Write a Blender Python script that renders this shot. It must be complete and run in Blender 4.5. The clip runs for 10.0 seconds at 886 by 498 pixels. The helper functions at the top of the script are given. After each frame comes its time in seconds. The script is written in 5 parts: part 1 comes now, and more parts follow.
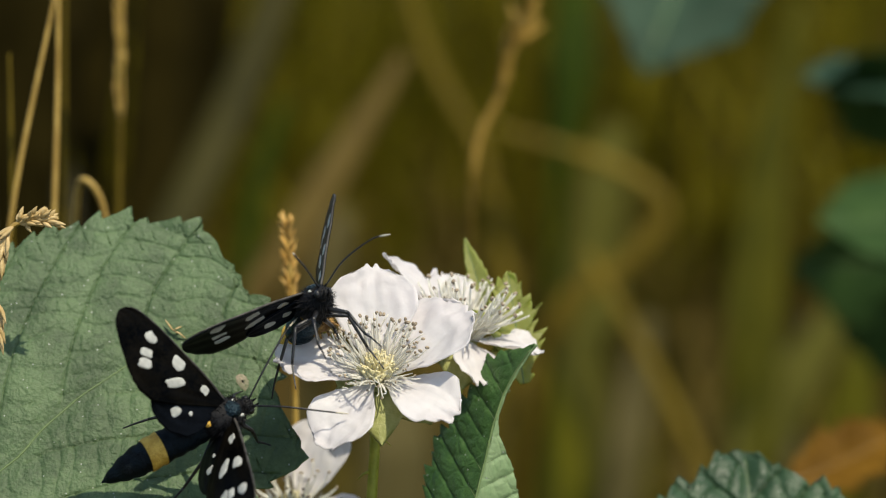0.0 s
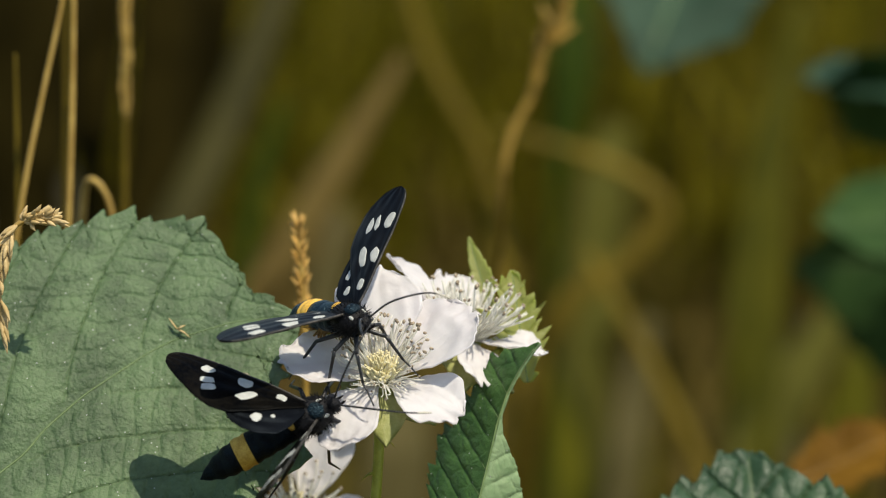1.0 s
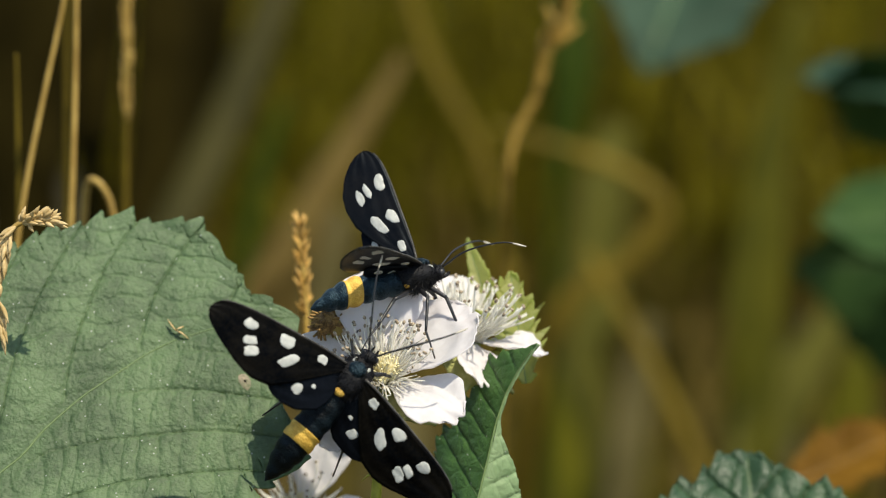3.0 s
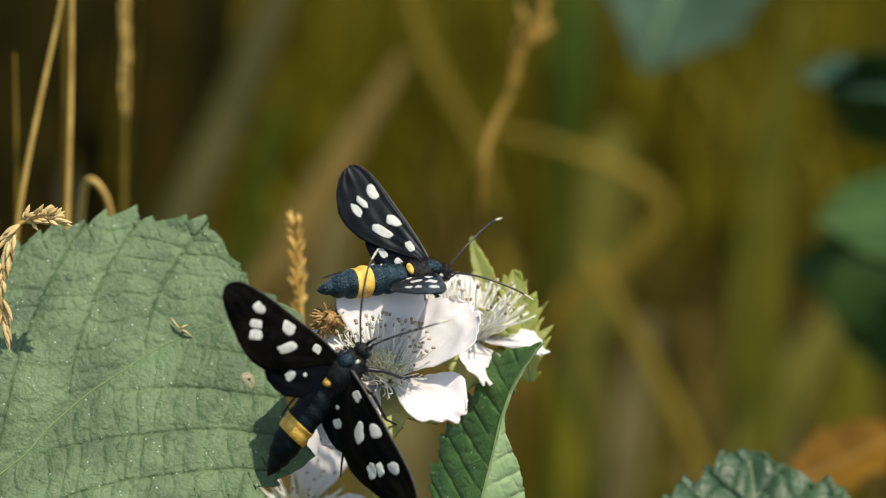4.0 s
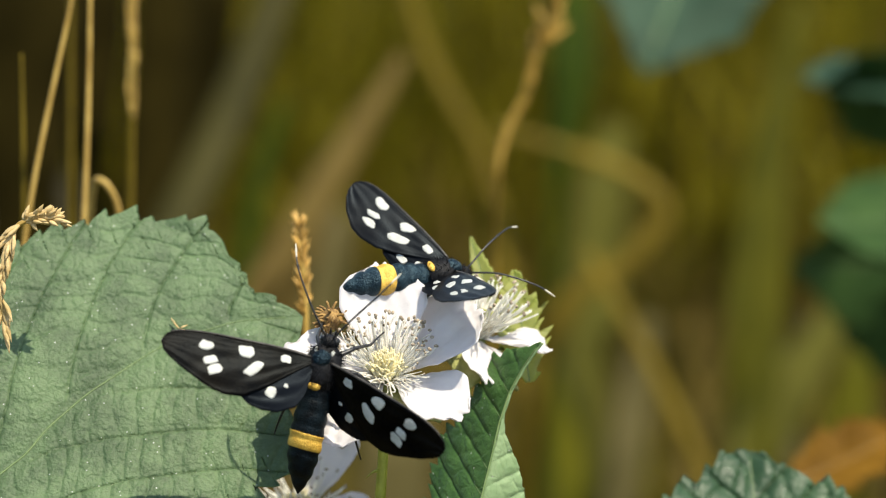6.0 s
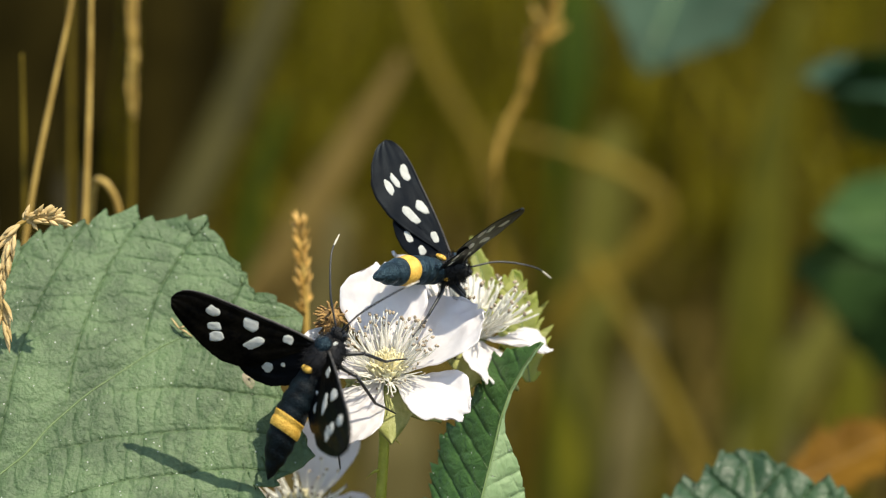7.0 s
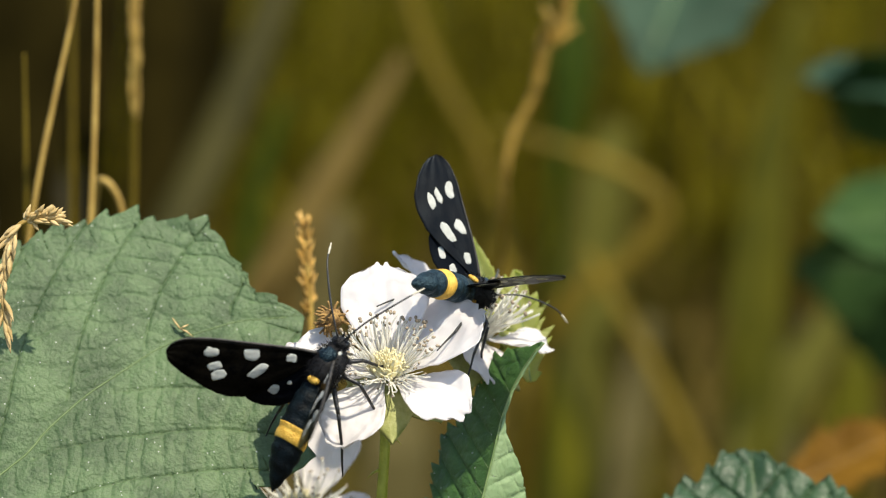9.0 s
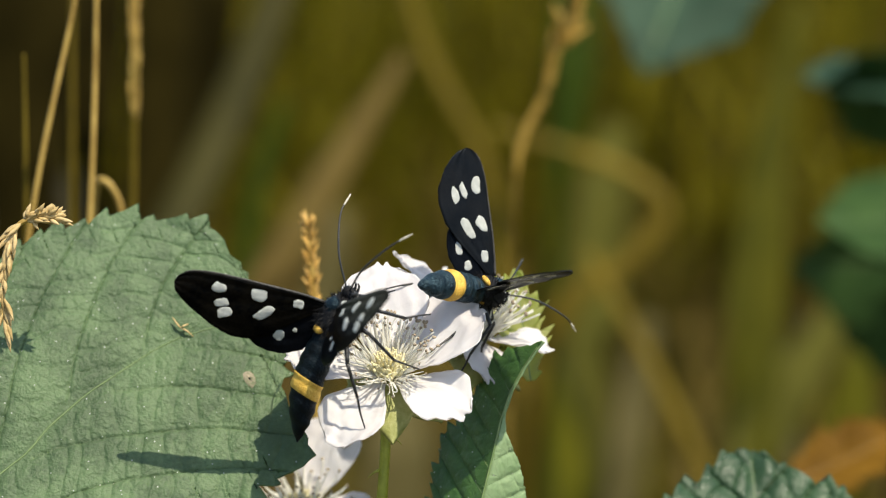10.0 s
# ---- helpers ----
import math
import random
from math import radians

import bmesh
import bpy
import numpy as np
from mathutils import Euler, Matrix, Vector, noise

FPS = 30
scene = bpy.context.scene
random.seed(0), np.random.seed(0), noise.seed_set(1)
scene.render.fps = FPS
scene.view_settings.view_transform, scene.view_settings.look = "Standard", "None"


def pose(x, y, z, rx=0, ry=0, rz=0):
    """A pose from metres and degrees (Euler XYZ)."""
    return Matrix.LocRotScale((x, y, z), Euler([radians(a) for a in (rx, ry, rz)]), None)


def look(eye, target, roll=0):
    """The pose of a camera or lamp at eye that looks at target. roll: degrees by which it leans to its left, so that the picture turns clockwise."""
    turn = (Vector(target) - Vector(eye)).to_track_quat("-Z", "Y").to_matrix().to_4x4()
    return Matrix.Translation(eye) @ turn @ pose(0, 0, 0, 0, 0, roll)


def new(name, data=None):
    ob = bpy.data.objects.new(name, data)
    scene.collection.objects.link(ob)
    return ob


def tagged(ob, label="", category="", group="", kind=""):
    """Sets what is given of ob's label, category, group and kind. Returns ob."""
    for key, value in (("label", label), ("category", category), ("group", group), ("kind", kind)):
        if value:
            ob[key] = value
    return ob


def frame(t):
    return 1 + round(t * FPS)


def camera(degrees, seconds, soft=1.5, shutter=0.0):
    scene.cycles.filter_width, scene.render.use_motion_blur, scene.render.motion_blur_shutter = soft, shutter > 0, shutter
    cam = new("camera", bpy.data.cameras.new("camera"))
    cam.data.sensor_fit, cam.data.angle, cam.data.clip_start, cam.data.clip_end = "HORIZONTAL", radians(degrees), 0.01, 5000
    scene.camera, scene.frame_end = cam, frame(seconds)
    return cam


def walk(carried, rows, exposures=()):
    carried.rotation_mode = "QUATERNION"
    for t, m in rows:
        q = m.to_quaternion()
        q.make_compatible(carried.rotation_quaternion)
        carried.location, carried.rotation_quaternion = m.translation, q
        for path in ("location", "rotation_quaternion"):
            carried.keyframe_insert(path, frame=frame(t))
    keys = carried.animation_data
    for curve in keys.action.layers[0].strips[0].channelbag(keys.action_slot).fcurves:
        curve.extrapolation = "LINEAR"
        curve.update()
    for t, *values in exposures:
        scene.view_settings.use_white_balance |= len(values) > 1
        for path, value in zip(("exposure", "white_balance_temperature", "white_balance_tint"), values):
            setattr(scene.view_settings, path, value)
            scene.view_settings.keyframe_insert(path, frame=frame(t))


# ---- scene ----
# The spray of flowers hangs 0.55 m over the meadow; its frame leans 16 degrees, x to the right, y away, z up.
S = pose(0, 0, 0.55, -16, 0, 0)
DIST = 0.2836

cam = camera(20.0, 10.0, soft=1.1, shutter=0.15)
cam.data.dof.use_dof = True
cam.data.dof.focus_distance = DIST
cam.data.dof.aperture_fstop = 18.0
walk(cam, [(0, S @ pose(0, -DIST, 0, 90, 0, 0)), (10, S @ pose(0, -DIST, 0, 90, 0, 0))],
     exposures=[(0, 0.45, 7150, 6), (1.0, 0.5, 7150, 6), (2.5, 0.62, 7150, 6), (4.0, 0.8, 7150, 6), (4.5, 0.86, 7150, 6), (5.5, 1.04, 7150, 6), (7.0, 0.94, 7150, 6), (7.5, 0.92, 7150, 6), (8.0, 0.90, 7150, 6), (8.5, 0.80, 7150, 6), (9.0, 0.92, 7150, 6), (10, 0.86, 7150, 6)])

# ---- world and sun ----
SUN_WAY = (S.to_3x3() @ Vector((-0.32, 0.48, -0.82))).normalized()
world = bpy.data.worlds.new("world")
scene.world = world
world.use_nodes = True
wn = world.node_tree.nodes
sky = wn.new("ShaderNodeTexSky")
sky.sky_type = "NISHITA"
sky.sun_disc = False
sky.sun_elevation = math.asin(-SUN_WAY.z)
sky.sun_rotation = math.atan2(-SUN_WAY.x, -SUN_WAY.y)
world.node_tree.links.new(sky.outputs[0], wn["Background"].inputs[0])
wn["Background"].inputs[1].default_value = 0.14
sun = new("sun", bpy.data.lights.new("sun", "SUN"))
sun.data.energy = 3.6
sun.data.angle = radians(0.53)
sun.data.color = (1.0, 0.94, 0.82)
sun.matrix_world = look((0, 0, 3), Vector((0, 0, 3)) + SUN_WAY)


# ---- materials ----
def mat(name, c1, c2, rough=0.6, scale=400, fine=2500, mix2=0.35, bump=0.3, bump_scale=1500, through_light=0.0,
        through_colour=None, metal=0.0, coat=0.0, sheen=0.0, spec=0.5, island=0.0, tint=None, net=0):
    """A surface of two colours in patches and grain, with fine relief; through_light lets light pass as leaves do."""
    m = bpy.data.materials.new(name)
    m.use_nodes = True
    n, ln = m.node_tree.nodes, m.node_tree.links
    b = n["Principled BSDF"]
    tc = n.new("ShaderNodeTexCoord")
    big = n.new("ShaderNodeTexNoise")
    big.inputs["Scale"].default_value, big.inputs["Detail"].default_value = scale, 5
    sm = n.new("ShaderNodeTexNoise")
    sm.inputs["Scale"].default_value, sm.inputs["Detail"].default_value = fine, 3
    for q in (big, sm):
        ln.new(tc.outputs["Object"], q.inputs["Vector"])
    add = n.new("ShaderNodeMath")
    add.operation = "MULTIPLY_ADD"
    ln.new(sm.outputs[0], add.inputs[0])
    add.inputs[1].default_value = mix2
    ln.new(big.outputs[0], add.inputs[2])
    ramp = n.new("ShaderNodeValToRGB")
    ramp.color_ramp.elements[0].position, ramp.color_ramp.elements[1].position = 0.35 + mix2 / 2, 0.65 + mix2 / 2
    ramp.color_ramp.elements[0].color, ramp.color_ramp.elements[1].color = (*c1, 1), (*c2, 1)
    ln.new(add.outputs[0], ramp.inputs[0])
    col = ramp.outputs[0]
    if island:
        geo = n.new("ShaderNodeNewGeometry")
        hsv = n.new("ShaderNodeHueSaturation")
        rng = n.new("ShaderNodeMapRange")
        rng.inputs["To Min"].default_value, rng.inputs["To Max"].default_value = 1 - island, 1 + island
        ln.new(geo.outputs["Random Per Island"], rng.inputs[0])
        ln.new(rng.outputs[0], hsv.inputs["Value"])
        ln.new(col, hsv.inputs["Color"])
        col = hsv.outputs[0]
    ln.new(col, b.inputs["Base Color"])
    b.inputs["Roughness"].default_value, b.inputs["Metallic"].default_value = rough, metal
    b.inputs["Coat Weight"].default_value, b.inputs["Sheen Weight"].default_value = coat, sheen
    b.inputs["Specular IOR Level"].default_value = spec
    if tint:
        b.inputs["Specular Tint"].default_value = (*tint, 1)
    if bump:
        bs = n.new("ShaderNodeTexNoise")
        bs.inputs["Scale"].default_value, bs.inputs["Detail"].default_value = bump_scale, 4
        ln.new(tc.outputs["Object"], bs.inputs["Vector"])
        bp = n.new("ShaderNodeBump")
        bp.inputs["Strength"].default_value, bp.inputs["Distance"].default_value = bump, 0.0003
        ln.new(bs.outputs[0], bp.inputs["Height"])
        ln.new(bp.outputs[0], b.inputs["Normal"])
    if net:
        # the fine net of sunken veins
        warp = n.new("ShaderNodeVectorMath")
        warp.operation = "MULTIPLY_ADD"
        wn2 = n.new("ShaderNodeTexNoise")
        wn2.inputs["Scale"].default_value = 500
        ln.new(tc.outputs["Object"], wn2.inputs["Vector"])
        ln.new(wn2.outputs["Color"], warp.inputs[0])
        warp.inputs[1].default_value = (0.0022, 0.0022, 0.0022)
        ln.new(tc.outputs["Object"], warp.inputs[2])
        vo = n.new("ShaderNodeTexVoronoi")
        vo.feature = "DISTANCE_TO_EDGE"
        vo.inputs["Scale"].default_value = net
        ln.new(warp.outputs[0], vo.inputs["Vector"])
        up = n.new("ShaderNodeMapRange")
        up.inputs["From Max"].default_value = 0.25
        ln.new(vo.outputs["Distance"], up.inputs[0])
        b2 = n.new("ShaderNodeBump")
        b2.inputs["Strength"].default_value, b2.inputs["Distance"].default_value = 0.40, 0.00015
        ln.new(up.outputs[0], b2.inputs["Height"])
        ln.new(bp.outputs[0], b2.inputs["Normal"])
        ln.new(b2.outputs[0], b.inputs["Normal"])
        dust = n.new("ShaderNodeTexVoronoi")
        dust.inputs["Scale"].default_value = 900
        ln.new(tc.outputs["Object"], dust.inputs["Vector"])
        dot = n.new("ShaderNodeMath")
        dot.operation = "LESS_THAN"
        dot.inputs[1].default_value = 0.085
        ln.new(dust.outputs["Distance"], dot.inputs[0])
        speck = n.new("ShaderNodeMixRGB")
        speck.inputs[2].default_value = (0.42, 0.46, 0.37, 1)
        ln.new(dot.outputs[0], speck.inputs[0])
        # darkens the vein net in the colour, standing in for shadow in its grooves
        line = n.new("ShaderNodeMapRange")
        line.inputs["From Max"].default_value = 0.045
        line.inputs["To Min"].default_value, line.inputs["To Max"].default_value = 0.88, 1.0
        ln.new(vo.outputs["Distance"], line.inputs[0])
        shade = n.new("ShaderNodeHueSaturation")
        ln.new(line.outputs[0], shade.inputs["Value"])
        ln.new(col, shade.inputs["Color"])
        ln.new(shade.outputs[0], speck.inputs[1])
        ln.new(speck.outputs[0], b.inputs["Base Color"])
    if through_light:
        tr = n.new("ShaderNodeBsdfTranslucent")
        if through_colour:
            tr.inputs[0].default_value = (*through_colour, 1)
        else:
            ln.new(col, tr.inputs[0])
        mx = n.new("ShaderNodeMixShader")
        mx.inputs[0].default_value = through_light
        ln.new(b.outputs[0], mx.inputs[1])
        ln.new(tr.outputs[0], mx.inputs[2])
        ln.new(mx.outputs[0], n["Material Output"].inputs["Surface"])
    return m


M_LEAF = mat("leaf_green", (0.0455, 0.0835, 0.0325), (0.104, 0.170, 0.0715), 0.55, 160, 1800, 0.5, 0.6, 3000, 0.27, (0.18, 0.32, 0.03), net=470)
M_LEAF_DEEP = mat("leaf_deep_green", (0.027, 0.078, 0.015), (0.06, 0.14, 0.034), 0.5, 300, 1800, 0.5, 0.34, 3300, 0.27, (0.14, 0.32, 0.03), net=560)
M_LEAF_FRESH = mat("leaf_fresh_green", (0.3105, 0.3136, 0.096), (0.4455, 0.4144, 0.168), 0.5, 200, 1800, 0.4, 0.3, 2600, 0.6, (0.6, 0.7, 0.18))
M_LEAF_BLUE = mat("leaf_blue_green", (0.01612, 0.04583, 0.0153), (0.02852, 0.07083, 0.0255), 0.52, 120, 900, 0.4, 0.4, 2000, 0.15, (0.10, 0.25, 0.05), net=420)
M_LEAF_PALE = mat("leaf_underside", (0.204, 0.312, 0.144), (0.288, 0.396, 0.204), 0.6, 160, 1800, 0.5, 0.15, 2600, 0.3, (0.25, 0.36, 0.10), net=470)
M_LEAF_FAR = mat("leaf_far_green", (0.014, 0.036, 0.020), (0.026, 0.058, 0.034), 0.6, 60, 400, 0.4, 0.3, 1000, 0.15, (0.05, 0.12, 0.03), spec=0.12)
# near-black base colour that stands in for deep background shade
M_SHADE = mat("dark_shade_stand_in", (0.0075, 0.0056, 0.0008), (0.019, 0.014, 0.0025), 0.9, 30, 300, 0.4, 0.3, 500, spec=0.03)
M_LEAF_DARK = mat("leaf_dark_green", (0.0175, 0.042, 0.0105), (0.037, 0.075, 0.019), 0.6, 120, 900, 0.4, 0.3, 2000, 0.15, (0.05, 0.12, 0.01), spec=0.12)
M_SCAR = mat("leaf_scar", (0.11, 0.12, 0.06), (0.27, 0.22, 0.15), 0.7, 900, 3500, 0.6, 0.3, 3000)
M_VEIN = mat("leaf_vein", (0.095, 0.155, 0.045), (0.14, 0.205, 0.07), 0.5, 400, 2500, 0.3, 0.2)
M_PETAL = mat("petal_white", (0.67, 0.645, 0.668), (0.77, 0.755, 0.772), 0.55, 220, 1500, 0.3, 0.35, 900, 0.5, (0.93, 0.89, 0.89))
M_FILAMENT = mat("filament_white", (0.82, 0.80, 0.74), (0.88, 0.87, 0.82), 0.5, 900, 3000, 0.3, 0.0, 900, 0.55, (0.9, 0.88, 0.82))
M_ANTHER = mat("anther_tan", (0.17, 0.13, 0.09), (0.38, 0.31, 0.22), 0.8, 2500, 6000, 0.5, 0.3, 6000)
M_PISTIL = mat("pistil_yellow_green", (0.70, 0.63, 0.33), (0.80, 0.74, 0.56), 0.5, 2000, 6000, 0.4, 0.1, 4000, 0.2)
M_SEPAL = mat("sepal_green", (0.235, 0.25, 0.062), (0.32, 0.325, 0.12), 0.6, 700, 3000, 0.4, 0.3, 3000, 0.25)
M_STEM = mat("stem_green", (0.26, 0.27, 0.022), (0.38, 0.37, 0.045), 0.5, 500, 3000, 0.4, 0.2, 3000, 0.1)
M_BROWN = mat("withered_brown", (0.10, 0.05, 0.012), (0.34, 0.20, 0.06), 0.8, 1200, 4000, 0.6, 0.4, 3000, 0.1)
M_STRAW = mat("dry_straw", (0.2886, 0.1739, 0.0279), (0.4446, 0.296, 0.0682), 0.55, 250, 3000, 0.4, 0.3, 3000, 0.1, None, island=0.2)
M_TUFT = mat("pale_straw", (0.44, 0.30, 0.11), (0.64, 0.48, 0.24), 0.6, 500, 3000, 0.4, 0.3, 3000, 0.2)
M_SPIKE = mat("golden_spike", (0.40, 0.22, 0.04), (0.60, 0.37, 0.10), 0.6, 500, 3000, 0.4, 0.3, 3000, 0.2, None, island=0.25)
M_PANICLE = mat("tan_panicle", (0.21, 0.125, 0.018), (0.33, 0.205, 0.04), 0.65, 200, 2000, 0.4, 0.2, 2000, 0.1, spec=0.2)
M_STRAW_DULL = mat("dry_straw_dull", (0.09264, 0.06436, 0.005225), (0.1443, 0.1014, 0.009927), 0.7, 30, 400, 0.4, 0.2, 500, 0.15, None, island=0.25, spec=0.12)
M_STRAW_PINK = mat("dry_straw_rose", (0.09775, 0.0638, 0.01584), (0.1518, 0.1034, 0.02772), 0.7, 30, 400, 0.4, 0.2, 500, 0.15, spec=0.12)
M_OLIVE = mat("olive_blade", (0.05738, 0.05738, 0.0036), (0.09945, 0.0918, 0.00675), 0.6, 25, 300, 0.4, 0.2, 500, 0.3, None, spec=0.12)
M_GREYGREEN = mat("grey_green_blade", (0.031, 0.0278, 0.0053), (0.0498, 0.043, 0.009), 0.6, 25, 300, 0.4, 0.2, 500, 0.2, spec=0.12)
M_GREEN_BLADE = mat("green_blade", (0.026, 0.045, 0.002), (0.047, 0.072, 0.004), 0.6, 25, 300, 0.4, 0.2, 500, 0.3, None, spec=0.12)
M_YELLOW_BLADE = mat("yellow_green_blade", (0.066, 0.067, 0.003), (0.106, 0.1, 0.005), 0.6, 25, 300, 0.4, 0.2, 500, 0.3, None, spec=0.12)
M_DUSK = mat("grey_litter", (0.0336, 0.0288, 0.0154), (0.0544, 0.0464, 0.0252), 0.8, 25, 300, 0.4, 0.2, 500, spec=0.05)
M_SAGE = mat("sage_blade", (0.07544, 0.07176, 0.012), (0.1086, 0.1012, 0.018), 0.6, 25, 300, 0.4, 0.2, 500, 0.2, spec=0.08)
M_ASH = mat("bleached_blade", (0.08625, 0.07125, 0.02475), (0.1275, 0.105, 0.04125), 0.7, 25, 300, 0.4, 0.2, 500, 0.2, None, spec=0.12)
M_MEADOW = mat("meadow_blades", (0.0693, 0.05775, 0.00132), (0.1418, 0.1155, 0.00462), 0.7, 6, 60, 0.4, 0.0, 500, 0.3, None, island=0.6, spec=0.12)
M_LITTER = mat("dry_litter", (0.09, 0.0638, 0.0135), (0.168, 0.1218, 0.03), 0.8, 6, 60, 0.4, 0.0, 500, 0.2, None, island=0.4, spec=0.12)
M_GROUND = mat("meadow_soil", (0.03, 0.024, 0.003), (0.10, 0.075, 0.015), 0.95, 3, 40, 0.5, 0.6, 60, spec=0.12)
M_ORANGE = mat("dead_leaf_orange", (0.1101, 0.05235, 0.0036), (0.1801, 0.08844, 0.0072), 0.7, 100, 900, 0.4, 0.3, 1500, 0.3, spec=0.12)
M_WING = mat("wing_black", (0.0008, 0.0008, 0.0009), (0.005, 0.0042, 0.0034), 0.44, 220, 3000, 0.5, 0.1, 6000, spec=0.15, tint=(0.66, 0.82, 1.0))
M_WING_DULL = mat("wing_dull_black", (0.0004264, 0.0004787, 0.000675), (0.005063, 0.004189, 0.00285), 0.36, 220, 3000, 0.5, 0.12, 6000, spec=0.032, tint=(0.8, 0.9, 1.0))
M_WING_BLUE = mat("hindwing_blue_black", (0.0009, 0.0010, 0.0014), (0.0032, 0.0038, 0.0055), 0.38, 220, 3000, 0.5, 0.1, 6000, spec=0.06, tint=(0.6, 0.78, 1.0))
M_WING_EDGE = mat("wing_edge_grey", (0.02, 0.018, 0.016), (0.06, 0.055, 0.05), 0.5, 900, 5000, 0.5, 0.2, 6000, spec=0.3)
M_SPOT = mat("wing_spot_white", (0.52, 0.53, 0.50), (0.67, 0.68, 0.64), 0.5, 1500, 6000, 0.4, 0.2, 6000, 0.35, (0.85, 0.85, 0.8))
M_ABDOMEN = mat("abdomen_blue_black", (0.001, 0.0025, 0.0042), (0.012, 0.024, 0.032), 0.33, 700, 4500, 0.8, 0.7, 4500, metal=0.25, spec=0.4, tint=(0.5, 0.8, 1.0))
M_ABDOMEN_BLACK = mat("abdomen_black", (0.001, 0.002, 0.003), (0.004, 0.009, 0.013), 0.5, 900, 6000, 0.6, 0.5, 5000, spec=0.12)
M_FUR = mat("thorax_fur_black", (0.002, 0.002, 0.0025), (0.007, 0.007, 0.009), 0.6, 900, 6000, 0.5, 0.4, 6000, spec=0.2)
M_YELLOW = mat("band_yellow", (0.50, 0.27, 0.03), (0.68, 0.42, 0.07), 0.6, 1200, 6000, 0.6, 0.5, 6000)
M_LEG = mat("leg_black", (0.006, 0.006, 0.007), (0.014, 0.014, 0.016), 0.4, 900, 4000, 0.4, 0.2, 5000)
M_PALE = mat("antenna_tip_pale", (0.42, 0.38, 0.30), (0.60, 0.55, 0.46), 0.6, 2500, 8000, 0.4, 0.2, 5000)


# ---- building helpers ----
def part(name, bm, material, parent=None, label="", smooth=True, m=None):
    """Links a bmesh, made in millimetres, as one mesh object under a thing or a part."""
    bmesh.ops.scale(bm, vec=(0.001,) * 3, verts=bm.verts)
    me = bpy.data.meshes.new(name)
    bm.to_mesh(me)
    bm.free()
    me.materials.append(material)
    if smooth:
        me.polygons.foreach_set("use_smooth", [True] * len(me.polygons))
    ob = new(name, me)
    ob.parent = parent
    if m is not None:
        ob.matrix_basis = m
    return tagged(ob, label)


def shared(name, me, parent, m):
    """Another object on a mesh that exists already."""
    ob = new(name, me)
    ob.parent, ob.matrix_basis = parent, m
    return ob


def mm(x, y, z, rx=0, ry=0, rz=0):
    return pose(x * 0.001, y * 0.001, z * 0.001, rx, ry, rz)


def thing(name, at, label, category, group="", rot=(0, 0, 0)):
    """An Empty that carries a thing's parts; at in millimetres in the spray's frame."""
    ob = new(name)
    ob.empty_display_size = 0.002
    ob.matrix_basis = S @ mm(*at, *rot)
    return tagged(ob, label, category, group)


def smooth_line(pts, n):
    """A smooth line of n + 1 points through the given points."""
    p = [Vector(q) for q in pts]
    if len(p) == 2:
        return [p[0].lerp(p[1], i / n) for i in range(n + 1)]
    p = [p[0] * 2 - p[1]] + p + [p[-1] * 2 - p[-2]]
    out = []
    for i in range(n + 1):
        f = i / n * (len(p) - 3)
        k = min(int(f), len(p) - 4)
        t = f - k
        a, b, c, d = p[k:k + 4]
        out.append(0.5 * (2 * b + (c - a) * t + (2 * a - 5 * b + 4 * c - d) * t * t + (3 * b - a - 3 * c + d) * t ** 3))
    return out


def tube(bm, pts, radii, sides=6, n=12, flat=1.0):
    """A tapered tube along a smooth line; radii from first to last."""
    line = smooth_line(pts, n) if n else [Vector(p) for p in pts]
    n = len(line) - 1
    rings = []
    up = Vector((0.31, -0.2, 0.93))
    for i, p in enumerate(line):
        d = (line[min(i + 1, n)] - line[max(i - 1, 0)]).normalized()
        a = d.cross(up).normalized()
        b = a.cross(d)
        f = i / n * (len(radii) - 1)
        k = min(int(f), len(radii) - 2)
        r = radii[k] + (radii[k + 1] - radii[k]) * (f - k)
        rings.append([bm.verts.new(p + (a * math.cos(q) + b * math.sin(q) * flat) * r)
                      for q in (2 * math.pi * j / sides for j in range(sides))])
    for r0, r1 in zip(rings, rings[1:]):
        for j in range(sides):
            bm.faces.new((r0[j], r0[(j + 1) % sides], r1[(j + 1) % sides], r1[j]))
    bm.faces.new(list(reversed(rings[0])))
    bm.faces.new(rings[-1])
    return bm


def blob(bm, centre, size, seg=10, rings=7, rough=0.0, turn=None):
    """An uneven egg-shaped body."""
    m = Matrix.Translation(centre) @ (turn or Matrix()) @ Matrix.Diagonal((*size, 1))
    made = bmesh.ops.create_uvsphere(bm, u_segments=seg, v_segments=rings, radius=1, matrix=m)["verts"]
    if rough:
        c = Vector(centre)
        for v in made:
            v.co = c + (v.co - c) * (1 + rough * noise.noise(v.co * 1.7))
    return bm


def table(x, knots):
    for (x0, y0), (x1, y1) in zip(knots, knots[1:]):
        if x <= x1:
            return y0 + (y1 - y0) * (x - x0) / (x1 - x0)
    return knots[-1][1]


